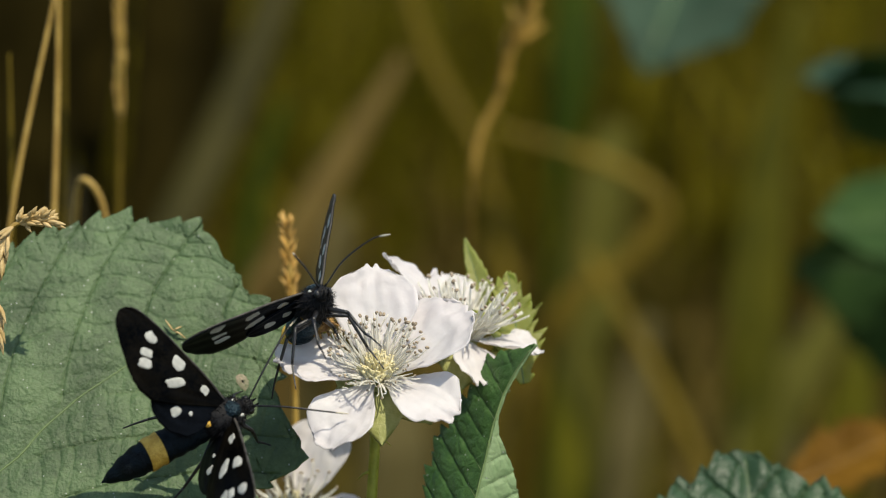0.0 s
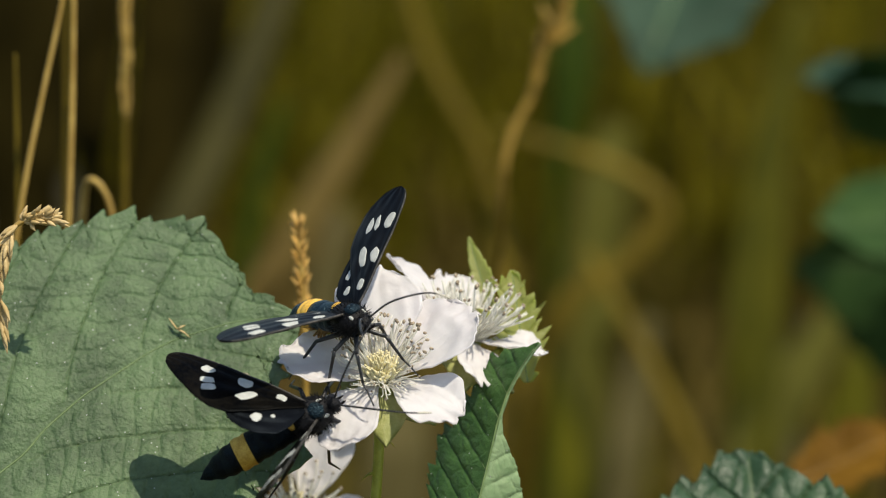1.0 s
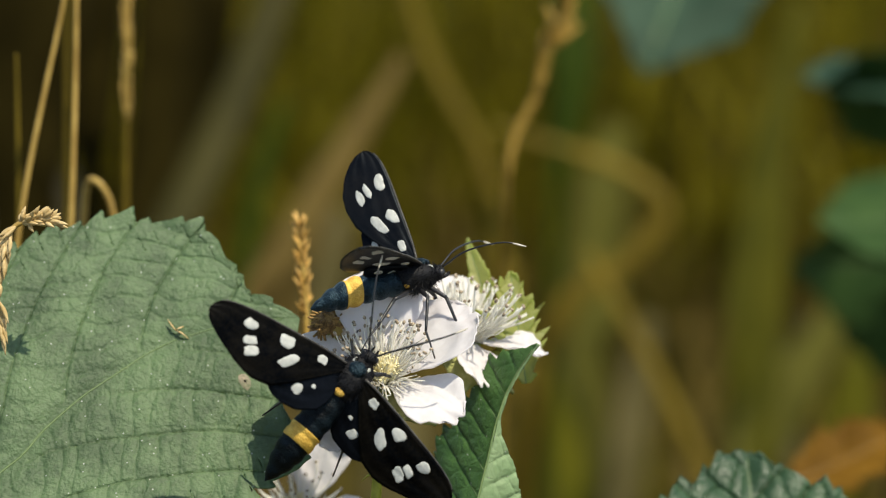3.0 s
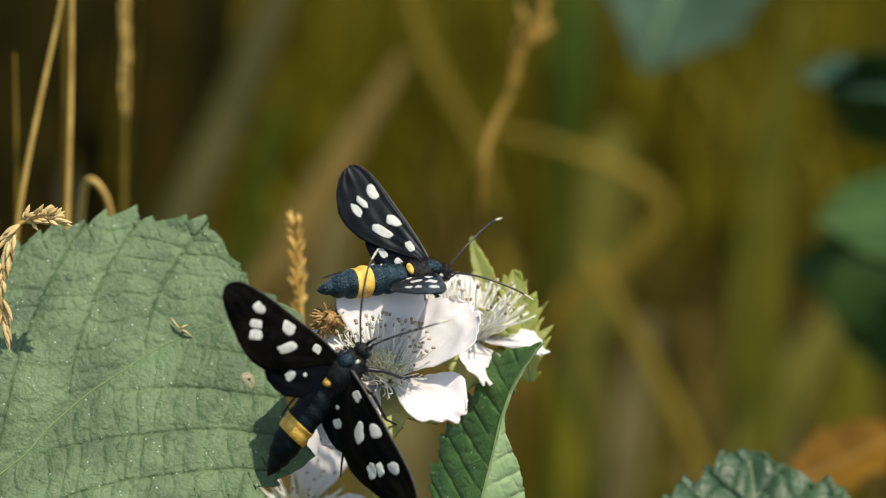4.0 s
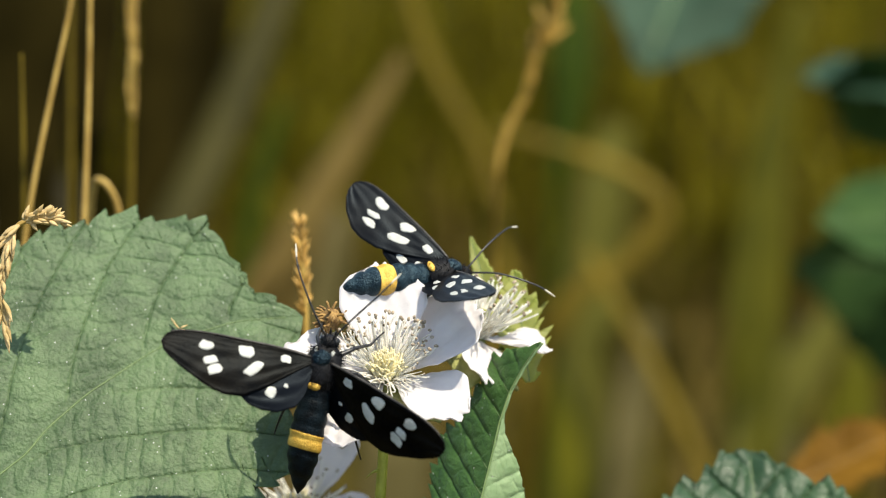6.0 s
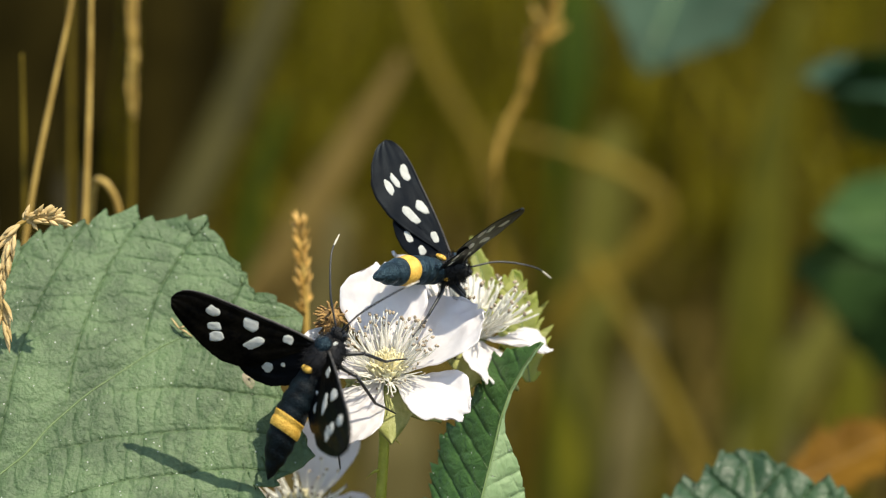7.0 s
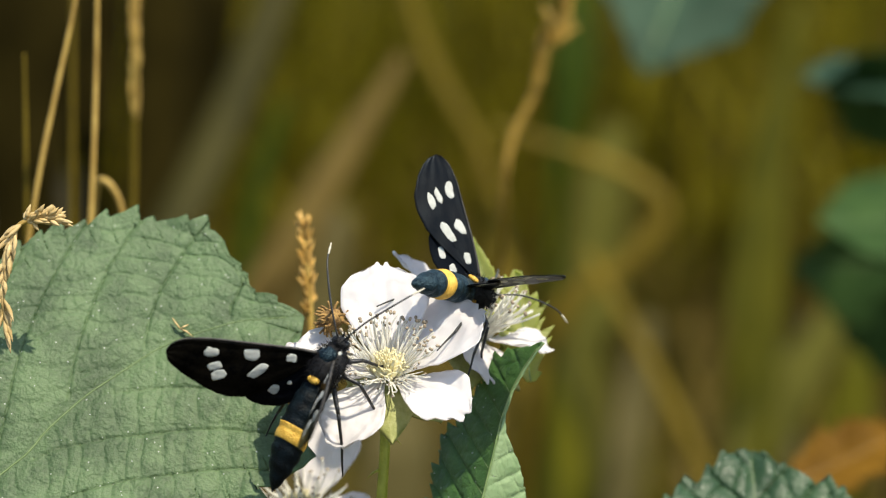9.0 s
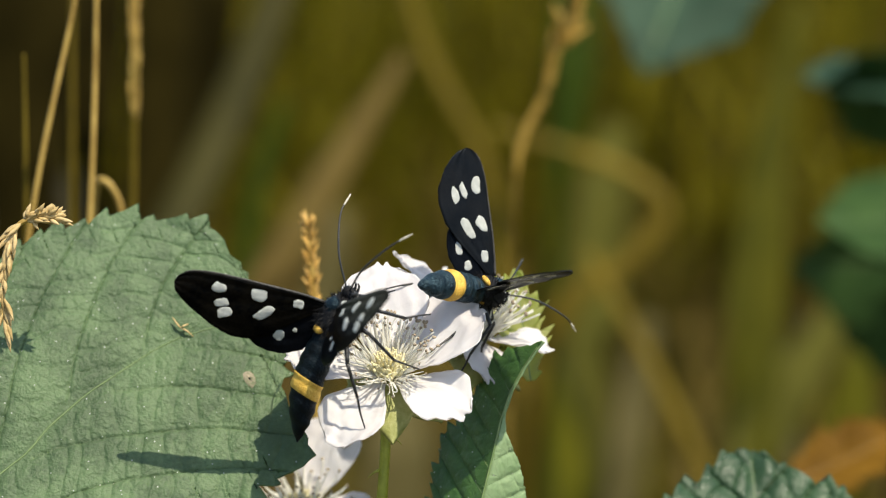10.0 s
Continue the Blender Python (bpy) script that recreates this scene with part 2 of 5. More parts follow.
# ---- leaves ----
class LeafShape:
    """A serrate, quilted leaf blade: spot(s, t) is its point at s (0 base .. 1 tip) and t (-1 .. 1 across)."""

    def __init__(self, length, upper, lower, axes, teeth=22, tooth=1.0, fold=0.0, curl=0.0, spacing=8.0, lean=(0.75, 0.75), quilt=0.5,
                 seed=0.0, wave=0.6, droop=0.0, first=0.4, other=None, bow=((0, 0), (1, 0)), sweep=(0.012, 0.012), smooth_lower=1.0):
        self.length, self.upper, self.lower, self.axes = length, upper, lower, axes
        self.teeth, self.tooth, self.fold, self.curl, self.droop = teeth, tooth, fold, curl, droop
        self.other, self.bow, self.sweep, self.smooth_lower = other or axes, bow, sweep, smooth_lower
        self.spacing, self.lean, self.quilt, self.seed, self.wave, self.first = spacing, lean, quilt, seed, wave, first
        self.rim = {}
        for side, knots in ((1, upper), (-1, lower)):
            run, rows = 0.0, [(0.0, 0.0)]
            for (s0, w0), (s1, w1) in zip(knots, knots[1:]):
                run += math.hypot((s1 - s0) * length, w1 - w0)
                rows.append((s1, run))
            self.rim[side] = rows

    def steps(self, n):
        """n + 1 places from base to tip, closer together where the rim runs across the leaf."""
        grid = [i / 2000 for i in range(2001)]
        run = [0.5 * table(g, self.rim[1]) + 0.5 * table(g, self.rim[-1]) + g * self.length for g in grid]
        return [float(q) for q in np.interp(np.linspace(0, run[-1], n + 1), run, grid)]

    def half(self, s, side):
        return table(s, self.upper if side > 0 else self.lower)

    def spot(self, s, t, lift=0.0):
        e1, e2, nrm = self.axes
        if t < 0:
            _, e2, nrm = self.other
        seed, q = self.seed, self.quilt
        side = 1 if t > 0 else -1
        half = self.half(s, side)
        edge = abs(t) ** 7
        bow = table(s, self.bow)
        arc = table(s, self.rim[side])
        f = arc / self.length * self.teeth + 0.37 * side + 1.1 * noise.noise((arc * 0.16, seed, 2 + side))
        slope = (self.half(min(s + 0.004, 1), side) - self.half(max(s - 0.004, 0), side)) / (0.008 * self.length)
        out_x, out_w = -slope / math.hypot(1, slope), 1 / math.hypot(1, slope)
        saw, big = f % 1.0, f / 3 % 1.0
        near = min(1, max(half, 0) * 0.25) * (1.0 + 0.9 * noise.noise((math.floor(f) * 1.37, seed, 4.4 * side))) * (1 if side > 0 else self.smooth_lower)
        point = edge * self.tooth * ((saw - 0.5) * 1.0 + (big - 0.5) * 0.9) * near * (0.45 + 0.55 * out_w)
        reach = half + point * out_w
        reach = max(reach, bow + 0.05 if side > 0 else 0.05 - bow)
        w = t * reach + bow * (1 - abs(t))
        x = s * self.length + point * out_x + edge * self.tooth * saw * 0.5 * near * out_w
        a = abs(w - bow)
        k = 0 if side > 0 else 1
        lean = self.lean[k]
        g = (x - a * lean - self.sweep[k] * a * a) / self.spacing + self.first + 0.71 * k
        d = abs(g - round(g))
        # panels swell between the sunken side veins, with ladders of cross veins and a fine net between them
        fade = min(1, a / 1.5)
        h = 0.62 * q * (1 - (1 - 2 * d) ** 2) * fade - 0.3 * q * math.exp(-a * 1.2)
        h -= 0.85 * q * math.exp(-(d * self.spacing / 0.17) ** 2) * fade
        jit = noise.noise((x * 0.3, w * 0.3, seed)) * 0.5
        r = math.hypot(1, lean)
        rung = ((x * lean + a) / r + 1.7 * noise.noise((x * 0.2, w * 0.2, seed + 5))) / 2.5 + 0.37 * math.floor(g)
        rung = abs(rung - round(rung))
        strong = 0.55 + 0.6 * noise.noise((x * 0.4, w * 0.4, seed + 2))
        h += q * (0.30 * (1 - (1 - 2 * rung) ** 2) - 0.42 * strong * math.exp(-(rung * 2.5 / 0.17) ** 2)) * fade
        # a coarse mesh of veins between the rungs, and a finer one inside it
        jit2 = noise.noise((x * 0.45, w * 0.45, seed + 31)) * 0.45
        dist, _ = noise.voronoi(Vector((x * 0.40 + jit2, w * 0.40 - jit2, seed + 8)))
        gap = dist[1] - dist[0]
        h += q * (0.12 * min(1, gap * 1.6) - 0.12 * math.exp(-(gap / 0.10) ** 2)) * fade
        dist, _ = noise.voronoi(Vector((x * 1.05 + jit, w * 1.05, seed + 8)))
        h -= 0.06 * q * math.exp(-((dist[1] - dist[0]) / 0.12) ** 2)
        h += self.wave * noise.noise((x * 0.07 + seed, w * 0.07, 3.3)) * 2 + 0.05 * q * noise.noise((x * 2.1, w * 2.1, seed + 7.7))
        h += self.fold * a - self.curl * a * a - self.droop * (s * self.length) ** 2
        h += edge * 0.7 * noise.noise((x * 0.35, seed, 9.1 * side)) * min(1, self.tooth)
        return e1 * x + e2 * (w - bow) + self.axes[1] * bow + nrm * (h + lift)


def leaf(name, at, label, material, vein_material, shape, ns=150, nw=44, group="bramble leaves", vein_r=0.12, underside=None):
    """A leaf thing: a blade with its midrib and side veins."""
    ob = thing(name, at, label, "leaf", group)
    for name, j0, j1, m in (("blade", -nw, nw, material),) if not underside else (("blade", 0, nw, material), ("folded_half", -nw, 0, underside)):
        bm = bmesh.new()
        grid = []
        for s in shape.steps(ns):
            grid.append([bm.verts.new(shape.spot(s, math.copysign(abs(j / nw) ** 0.75, j))) for j in range(j0, j1 + 1)])
        for r0, r1 in zip(grid, grid[1:]):
            for j in range(j1 - j0):
                bm.faces.new((r0[j], r0[j + 1], r1[j + 1], r1[j]))
        bmesh.ops.recalc_face_normals(bm, faces=bm.faces)
        blade = part(name, bm, m, ob, "pale underside of the leaf" if name == "folded_half" else "")
        sol = blade.modifiers.new("thickness", "SOLIDIFY")
        sol.thickness, sol.offset = 0.00022, 0.0
    if vein_r:
        bm = bmesh.new()
        tube(bm, [shape.spot(i / 40 * 0.97, 0.0005, 0.14) for i in range(41)], [vein_r * 1.5, vein_r * 0.8], 6, 80, 0.6)
        part("midrib", bm, vein_material, ob)
        for side in (1, -1):
            lean, sweep = (shape.lean[0], shape.sweep[0]) if side > 0 else (shape.lean[1], shape.sweep[1])
            for k in range(12):
                x0 = (k - (shape.first if side > 0 else shape.first + 0.71)) * shape.spacing
                if x0 < 0.02 * shape.length or x0 > 0.85 * shape.length:
                    continue
                pts, a = [], 0.0
                while a < 40:
                    s = (x0 + a * lean + sweep * a * a) / shape.length
                    span = max(0.1, shape.half(min(s, 1), side) - side * table(s, shape.bow))
                    if s > 0.99 or a > 0.9 * span:
                        break
                    pts.append(shape.spot(s, side * max(0.0005, a / span), 0.06))
                    a += 0.7
                if len(pts) > 3:
                    bm = bmesh.new()
                    tube(bm, pts, [vein_r * 0.9, vein_r * 0.45], 5, len(pts) * 2, 0.6)
                    part("side_vein", bm, vein_material, ob)
    return ob


def lean_axes(n, angle):
    """Two ways in the plane with normal n that look, from the front, turned by angle and square to each other."""
    n = Vector(n).normalized()
    out = []
    for a in (angle, angle + 90):
        u, v = math.cos(radians(a)), math.sin(radians(a))
        out.append(Vector((u, -(n.x * u + n.z * v) / n.y, v)))
    return out[0], out[1], n


def fold_axes(angle, y1, y_left, y_right):
    """Axes for the two halves of a leaf folded along a midrib: how far the midrib and each half go away from the front."""
    u, v = math.cos(radians(angle)), math.sin(radians(angle))
    e1, left, right = Vector((u, y1, v)), Vector((-v, y_left, u)), Vector((-v, -y_right, u))
    n1, n2 = e1.cross(left), e1.cross(right)
    return (e1, left, (n1 if n1.y < 0 else -n1).normalized()), (e1, right, (n2 if n2.y < 0 else -n2).normalized())


# ---- flowers ----
def petal_mesh(length, width, cup, curl, seed, notch=0.5):
    """A thin obovate petal, crumpled, along x with its face up z."""
    bm = bmesh.new()
    ns, nw = 26, 24
    grid = []
    for i in range(ns + 1):
        s = i / ns
        row = []
        for j in range(nw + 1):
            t = j / nw * 2 - 1
            half = width * 0.5 * table(s, [(0, 0.12), (0.15, 0.30), (0.35, 0.68), (0.6, 1.0), (0.8, 0.98), (0.93, 0.72), (1, 0.40)])
            x = s * length - (abs(t) ** 2.2) * length * 0.10 * s - notch * math.exp(-(t * 5) ** 2) * s ** 8
            x += (0.45 * noise.noise((t * 3, seed, 1.0)) + 0.3 * noise.noise((t * 8, seed, 5.0))) * s ** 4
            y = t * half
            z = cup * (y / width * 2) ** 2 * width * 0.25 + curl * s * s * length
            z += 0.55 * noise.noise((x * 0.30, y * 0.35, seed)) * (0.3 + s) + 0.30 * noise.noise((x * 0.45, y * 1.3, seed + 5)) * s
            z += 0.75 * s ** 4 * noise.noise((x * 0.7, y * 0.9, seed + 9)) + 0.16 * s * noise.noise((x * 1.5, y * 1.7, seed + 3)) + 0.05 * math.sin(y / (0.3 + s) * 4.5 + noise.noise((x * 0.6, y * 0.6, seed)) * 2) * (1 - 0.45 * s)
            row.append(bm.verts.new((x, y, z)))
        grid.append(row)
    for r0, r1 in zip(grid, grid[1:]):
        for j in range(nw):
            bm.faces.new((r0[j], r1[j], r1[j + 1], r0[j + 1]))
    return bm


STAMENS = []
ANTHER = []
PISTILS = []


def flower(at, normal, spin, petals, label, pedicel, stamens=62, spread=(20, 75), seed=0, size=1.0, sepal_turn=-85, skirt=False, rise=0.0, sparse=1):
    """A bramble flower: pedicel, receptacle, sepals, petals, a ring of stamens and the pistils in the middle.
    petals: rows of angle, tilt, length, width, cup, curl, twist."""
    rng = random.Random(seed)
    ob = thing("bramble_flower", at, label, "flower", "bramble flowers")
    nz = Vector(normal).normalized()
    nx = (Vector((1, 0, 0)) - nz * nz.x).normalized()
    face = Matrix((nx, nz.cross(nx), nz)).transposed().to_4x4() @ pose(0, 0, 0, 0, 0, spin)
    bm = bmesh.new()
    blob(bm, (0, 0, -0.6), (1.9, 1.9, 1.1), 14, 8, 0.1)
    if rise:
        blob(bm, (0, 0, 0.3 + rise * 0.5), (1.25, 1.25, 0.6 + rise * 0.6), 12, 8, 0.1)
    part("receptacle", bm, M_SEPAL, ob, "", True, face)
    for a, tilt, ln, wd, cup, curl, twist in petals:
        seed += 1
        p = part("petal", petal_mesh(ln, wd, cup, curl, seed * 3.7), M_PETAL, ob, "", True,
                 face @ pose(0, 0, 0, 0, 0, a) @ mm(1.2, 0, 0.1, twist, -tilt, 0))
        sol = p.modifiers.new("thickness", "SOLIDIFY")
        sol.thickness = 0.00012
    for k in range(5):
        bm = bmesh.new()
        grid = []
        for i in range(13):
            s = i / 12
            half = 3.4 * table(s, [(0, 0.6), (0.3, 1.0), (0.7, 0.55), (0.9, 0.18), (1, 0.02)])
            grid.append([bm.verts.new((1.0 + s * 7.2, t * half, -0.6 - 0.12 * t * t * 3 - 1.6 * s * s + 0.15 * noise.noise((s * 4, t * 2, k + seed))))
                         for t in (-1, -0.6, -0.2, 0.2, 0.6, 1)])
        for r0, r1 in zip(grid, grid[1:]):
            for j in range(5):
                bm.faces.new((r0[j], r1[j], r1[j + 1], r0[j + 1]))
        p = part("sepal", bm, M_SEPAL, ob, "", True, face @ pose(0, 0, 0, 0, 0, sepal_turn + 72 * k) @ pose(0, 0, 0, 0, rng.uniform(5, 28), 0))
        p.modifiers.new("thickness", "SOLIDIFY").thickness = 0.0003
    if not STAMENS:
        for k in range(6):
            r2 = random.Random(k)
            bm = bmesh.new()
            bow = 0.9 + r2.uniform(-0.6, 0.9)
            tube(bm, [(0, 0, 0), (0.25 * bow, 0.1, 2.0), (0.9 * bow, r2.uniform(-0.4, 0.4), 3.6), (0.9 * bow + 0.2, r2.uniform(-0.5, 0.5), 5.2)],
                 [0.13, 0.11, 0.07], 5, 7)
            o = part("stamen", bm, M_FILAMENT, None)
            tip = Vector((0.9 * bow + 0.2, 0, 5.2)) * 0.001
            STAMENS.append((o.data, tip))
            bpy.data.objects.remove(o)
        bm = bmesh.new()
        blob(bm, (0, 0, 0), (0.27, 0.19, 0.17), 8, 6, 0.2)
        o = part("anther", bm, M_ANTHER, None)
        ANTHER.append(o.data)
        bpy.data.objects.remove(o)
        bm = bmesh.new()
        tube(bm, [(0, 0, -0.3), (0.05, 0, 0.6), (0.2, 0.05, 1.5), (0.3, 0, 2.0)], [0.32, 0.30, 0.10, 0.15], 6, 6)
        o = part("pistil", bm, M_PISTIL, None)
        PISTILS.append(o.data)
        bpy.data.objects.remove(o)
    for k in range(stamens):
        me, tip = STAMENS[rng.randrange(6)]
        a = k * 137.508
        lean = rng.uniform(*spread)
        sc = rng.uniform(0.75, 1.1) * size
        front = skirt and math.cos(math.radians(a - 270)) > 0.35
        if front:
            # the filaments of the near side hang out in a short skirt
            lean, sc = rng.uniform(28, 62), rng.uniform(0.58, 0.82)
        o = shared("stamen", me, ob, face @ pose(0, 0, 0, 0, 0, a) @ mm(rng.uniform(1.2, 1.9), 0, 0.2, rng.uniform(-12, 12), lean, 0)
                   @ Matrix.Diagonal((sc, sc, sc, 1)))
        if k % (3 if front else sparse) == 0:
            shared("anther", ANTHER[0], o, Matrix.Translation(tip) @ pose(0, 0, 0, rng.uniform(0, 180), rng.uniform(0, 180), 0))
    for k in range(60):
        r = 1.75 * math.sqrt((k + 0.5) / 60)
        a = k * 137.508
        shared("pistil", PISTILS[0], ob, face @ pose(0, 0, 0, 0, 0, a) @ mm(r, 0, 1.1 + rise - 0.22 * r * r, 0, r * 20 + rng.uniform(-8, 8), rng.uniform(-90, 90)) @ Matrix.Diagonal((0.85, 0.85, 0.72, 1)))
    if pedicel:
        bm = bmesh.new()
        tube(bm, [face @ Vector((0, 0, -1.3))] + [Vector(q) - Vector(at) for q in pedicel], [0.75, 0.6, 0.65, 0.75], 8, 24)
        stalk = part("pedicel", bm, M_STEM, ob, "thin green stalk with small prickles")
        for k in range(5):
            q = smooth_line([Vector(p) - Vector(at) for p in pedicel], 10)[2 + k * 2 - 1]
            sd = 1 if k % 2 else -1
            bm = bmesh.new()
            tube(bm, [q + Vector((sd * 0.4, -0.2, 0)), q + Vector((sd * 1.2, -0.4, -0.3)), q + Vector((sd * 1.9, -0.4, -1.0))], [0.25, 0.12, 0.02], 5, 4)
            part("prickle", bm, M_STEM, stalk)
    return ob


# ---- grass ----
def to_ground(pts):
    """Continues a stalk, whose points run downwards in the spray's frame, down to the soil."""
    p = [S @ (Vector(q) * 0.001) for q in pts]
    d = p[-1] - p[-2]
    d = Vector((d.x * 0.3, d.y * 0.3, min(d.z, -0.02)))
    p.append(p[-1] + d * (p[-1].z + 0.01) / -d.z)
    return p


def stalk(name, pts, radii, material, label, category="grass", group="", ears=(), flat=1.0, sides=8, ear_material=None, n=40):
    """A grass stalk that stands in the soil; its thing stands at the root. ears: rows of start, end, count, length, spread."""
    p = to_ground(pts)
    root = p[-1]
    ob = new(name)
    ob.empty_display_size = 0.005
    ob.matrix_basis = Matrix.Translation(root)
    tagged(ob, label, category, group)
    loc = [(q - root) * 1000 for q in p]
    line = smooth_line(loc[:-1], n)
    cut = smooth_line([line[-1], loc[-1]], 6)[1:]
    radii = [table(i / n, [(k / (len(radii) - 1), r) for k, r in enumerate(radii)]) for i in range(n + 1)] + [radii[-1]] * 6
    part("stem", tube(bmesh.new(), line + cut, radii, sides, 0, flat), material, ob)
    rng = random.Random(len(name) + int(abs(pts[0][0]) * 7))
    for s0, s1, count, ln, spread in ears:
        line = smooth_line(loc[:-1], 60)
        bm = bmesh.new()
        for k in range(count):
            f = s0 + (s1 - s0) * k / count
            i = min(59, int(f * 60))
            q = line[i]
            d = (line[i] - line[i + 1]).normalized()
            side = Vector((rng.uniform(-1, 1), rng.uniform(-1, 1), rng.uniform(-0.4, 0.4))) * spread
            w = (d + side).normalized()
            tube(bm, [q, q + w * ln * 0.5 + side * 0.15, q + w * ln * rng.uniform(0.8, 1.2)], [ln * 0.07, ln * 0.13, ln * 0.02], 5, 5)
        part("seed_head", bm, ear_material or material, ob)
    return ob


def bend(ob, rows):
    """Sways a stalk about its root: rows of seconds, and how far its upper part goes to the right and away, in mm at 0.5 m height."""
    base = ob.matrix_basis.copy()
    walk(ob, [(t, base @ pose(0, 0, 0, -math.degrees(dy / 500), math.degrees(dx / 500), 0)) for t, dx, dy in rows])


def sway(ob, rows):
    """Shifts a thing of the spray: rows of seconds and mm to the right and up."""
    base = ob.matrix_basis.copy()
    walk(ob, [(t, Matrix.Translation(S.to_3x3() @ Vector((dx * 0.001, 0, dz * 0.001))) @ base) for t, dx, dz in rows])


# ---- ground ----
bm = bmesh.new()
rings = []
for i, r in enumerate([0.0, 0.3, 0.6, 1, 1.5, 2.2, 3.2, 5, 8, 13, 25, 60, 150, 400]):
    row = []
    for j in range(48):
        a = 2 * math.pi * j / 48
        x, y = r * math.cos(a), r * math.sin(a) + 1.2
        row.append(bm.verts.new((x * 1000, y * 1000, (0.05 * noise.noise((x * 1.3, y * 1.3, 0)) - 0.03) * 1000 * min(1, r))))
    rings.append(row)
for r0, r1 in zip(rings, rings[1:]):
    for j in range(48):
        bm.faces.new((r0[j], r1[j], r1[(j + 1) % 48], r0[(j + 1) % 48]))
bmesh.ops.remove_doubles(bm, verts=bm.verts, dist=0.01)
tagged(part("ground", bm, M_GROUND), "dark meadow soil under dry summer grass", "ground", "", "structure")


def meadow(name, count, area, height, width, material, label, seed):
    """Uncountable grass: one mesh of thin bent blades."""
    rng = np.random.default_rng(seed)
    verts, faces = [], []
    for _ in range(count):
        y = area[2] + (area[3] - area[2]) * rng.random() ** 1.3
        x = rng.uniform(area[0], area[1]) * (0.4 + 0.6 * abs(y) / max(abs(area[3]), abs(area[2])))
        x, y = x + rng.normal(0, 0.35), y + abs(rng.normal(0, 0.3)) * (1 if area[2] > 0 else -1)
        h = height * rng.uniform(0.5, 1.2)
        a, lean = rng.uniform(0, 6.28), rng.uniform(0.05, 0.6)
        dx, dy = math.cos(a) * lean, math.sin(a) * lean
        w = width * rng.uniform(0.6, 1.3)
        b = rng.uniform(0, 3.14)
        cx, cy = math.cos(b) * w, math.sin(b) * w
        k = len(verts)
        for q, ww in ((0, 1), (0.35, 1.0), (0.7, 0.7), (1, 0.1)):
            px, py, pz = x + dx * h * q * q, y + dy * h * q * q, h * q * (1 - 0.25 * lean * q) - 0.03
            verts += [(px - cx * ww, py - cy * ww, pz), (px + cx * ww, py + cy * ww, pz)]
        faces += [(k, k + 1, k + 3, k + 2), (k + 2, k + 3, k + 5, k + 4), (k + 4, k + 5, k + 7, k + 6)]
    me = bpy.data.meshes.new(name)
    me.from_pydata(verts, [], faces)
    me.materials.append(material)
    tagged(new(name, me), label, "grass", "", "stuff")


meadow("meadow_grass", 9000, (-1.8, 1.8, 1.5, 6.0), 0.30, 0.004, M_MEADOW, "olive and brown meadow grass standing in the soil", 3)
meadow("meadow_grass", 9000, (-3.5, 3.5, -3.0, 1.4), 0.2, 0.004, M_MEADOW, "short olive meadow grass round the bramble", 5)
meadow("dry_grass_litter", 6000, (-0.8, 0.8, 0.75, 2.3), 0.10, 0.0035, M_LITTER, "pale dry grass litter on the meadow soil", 7)

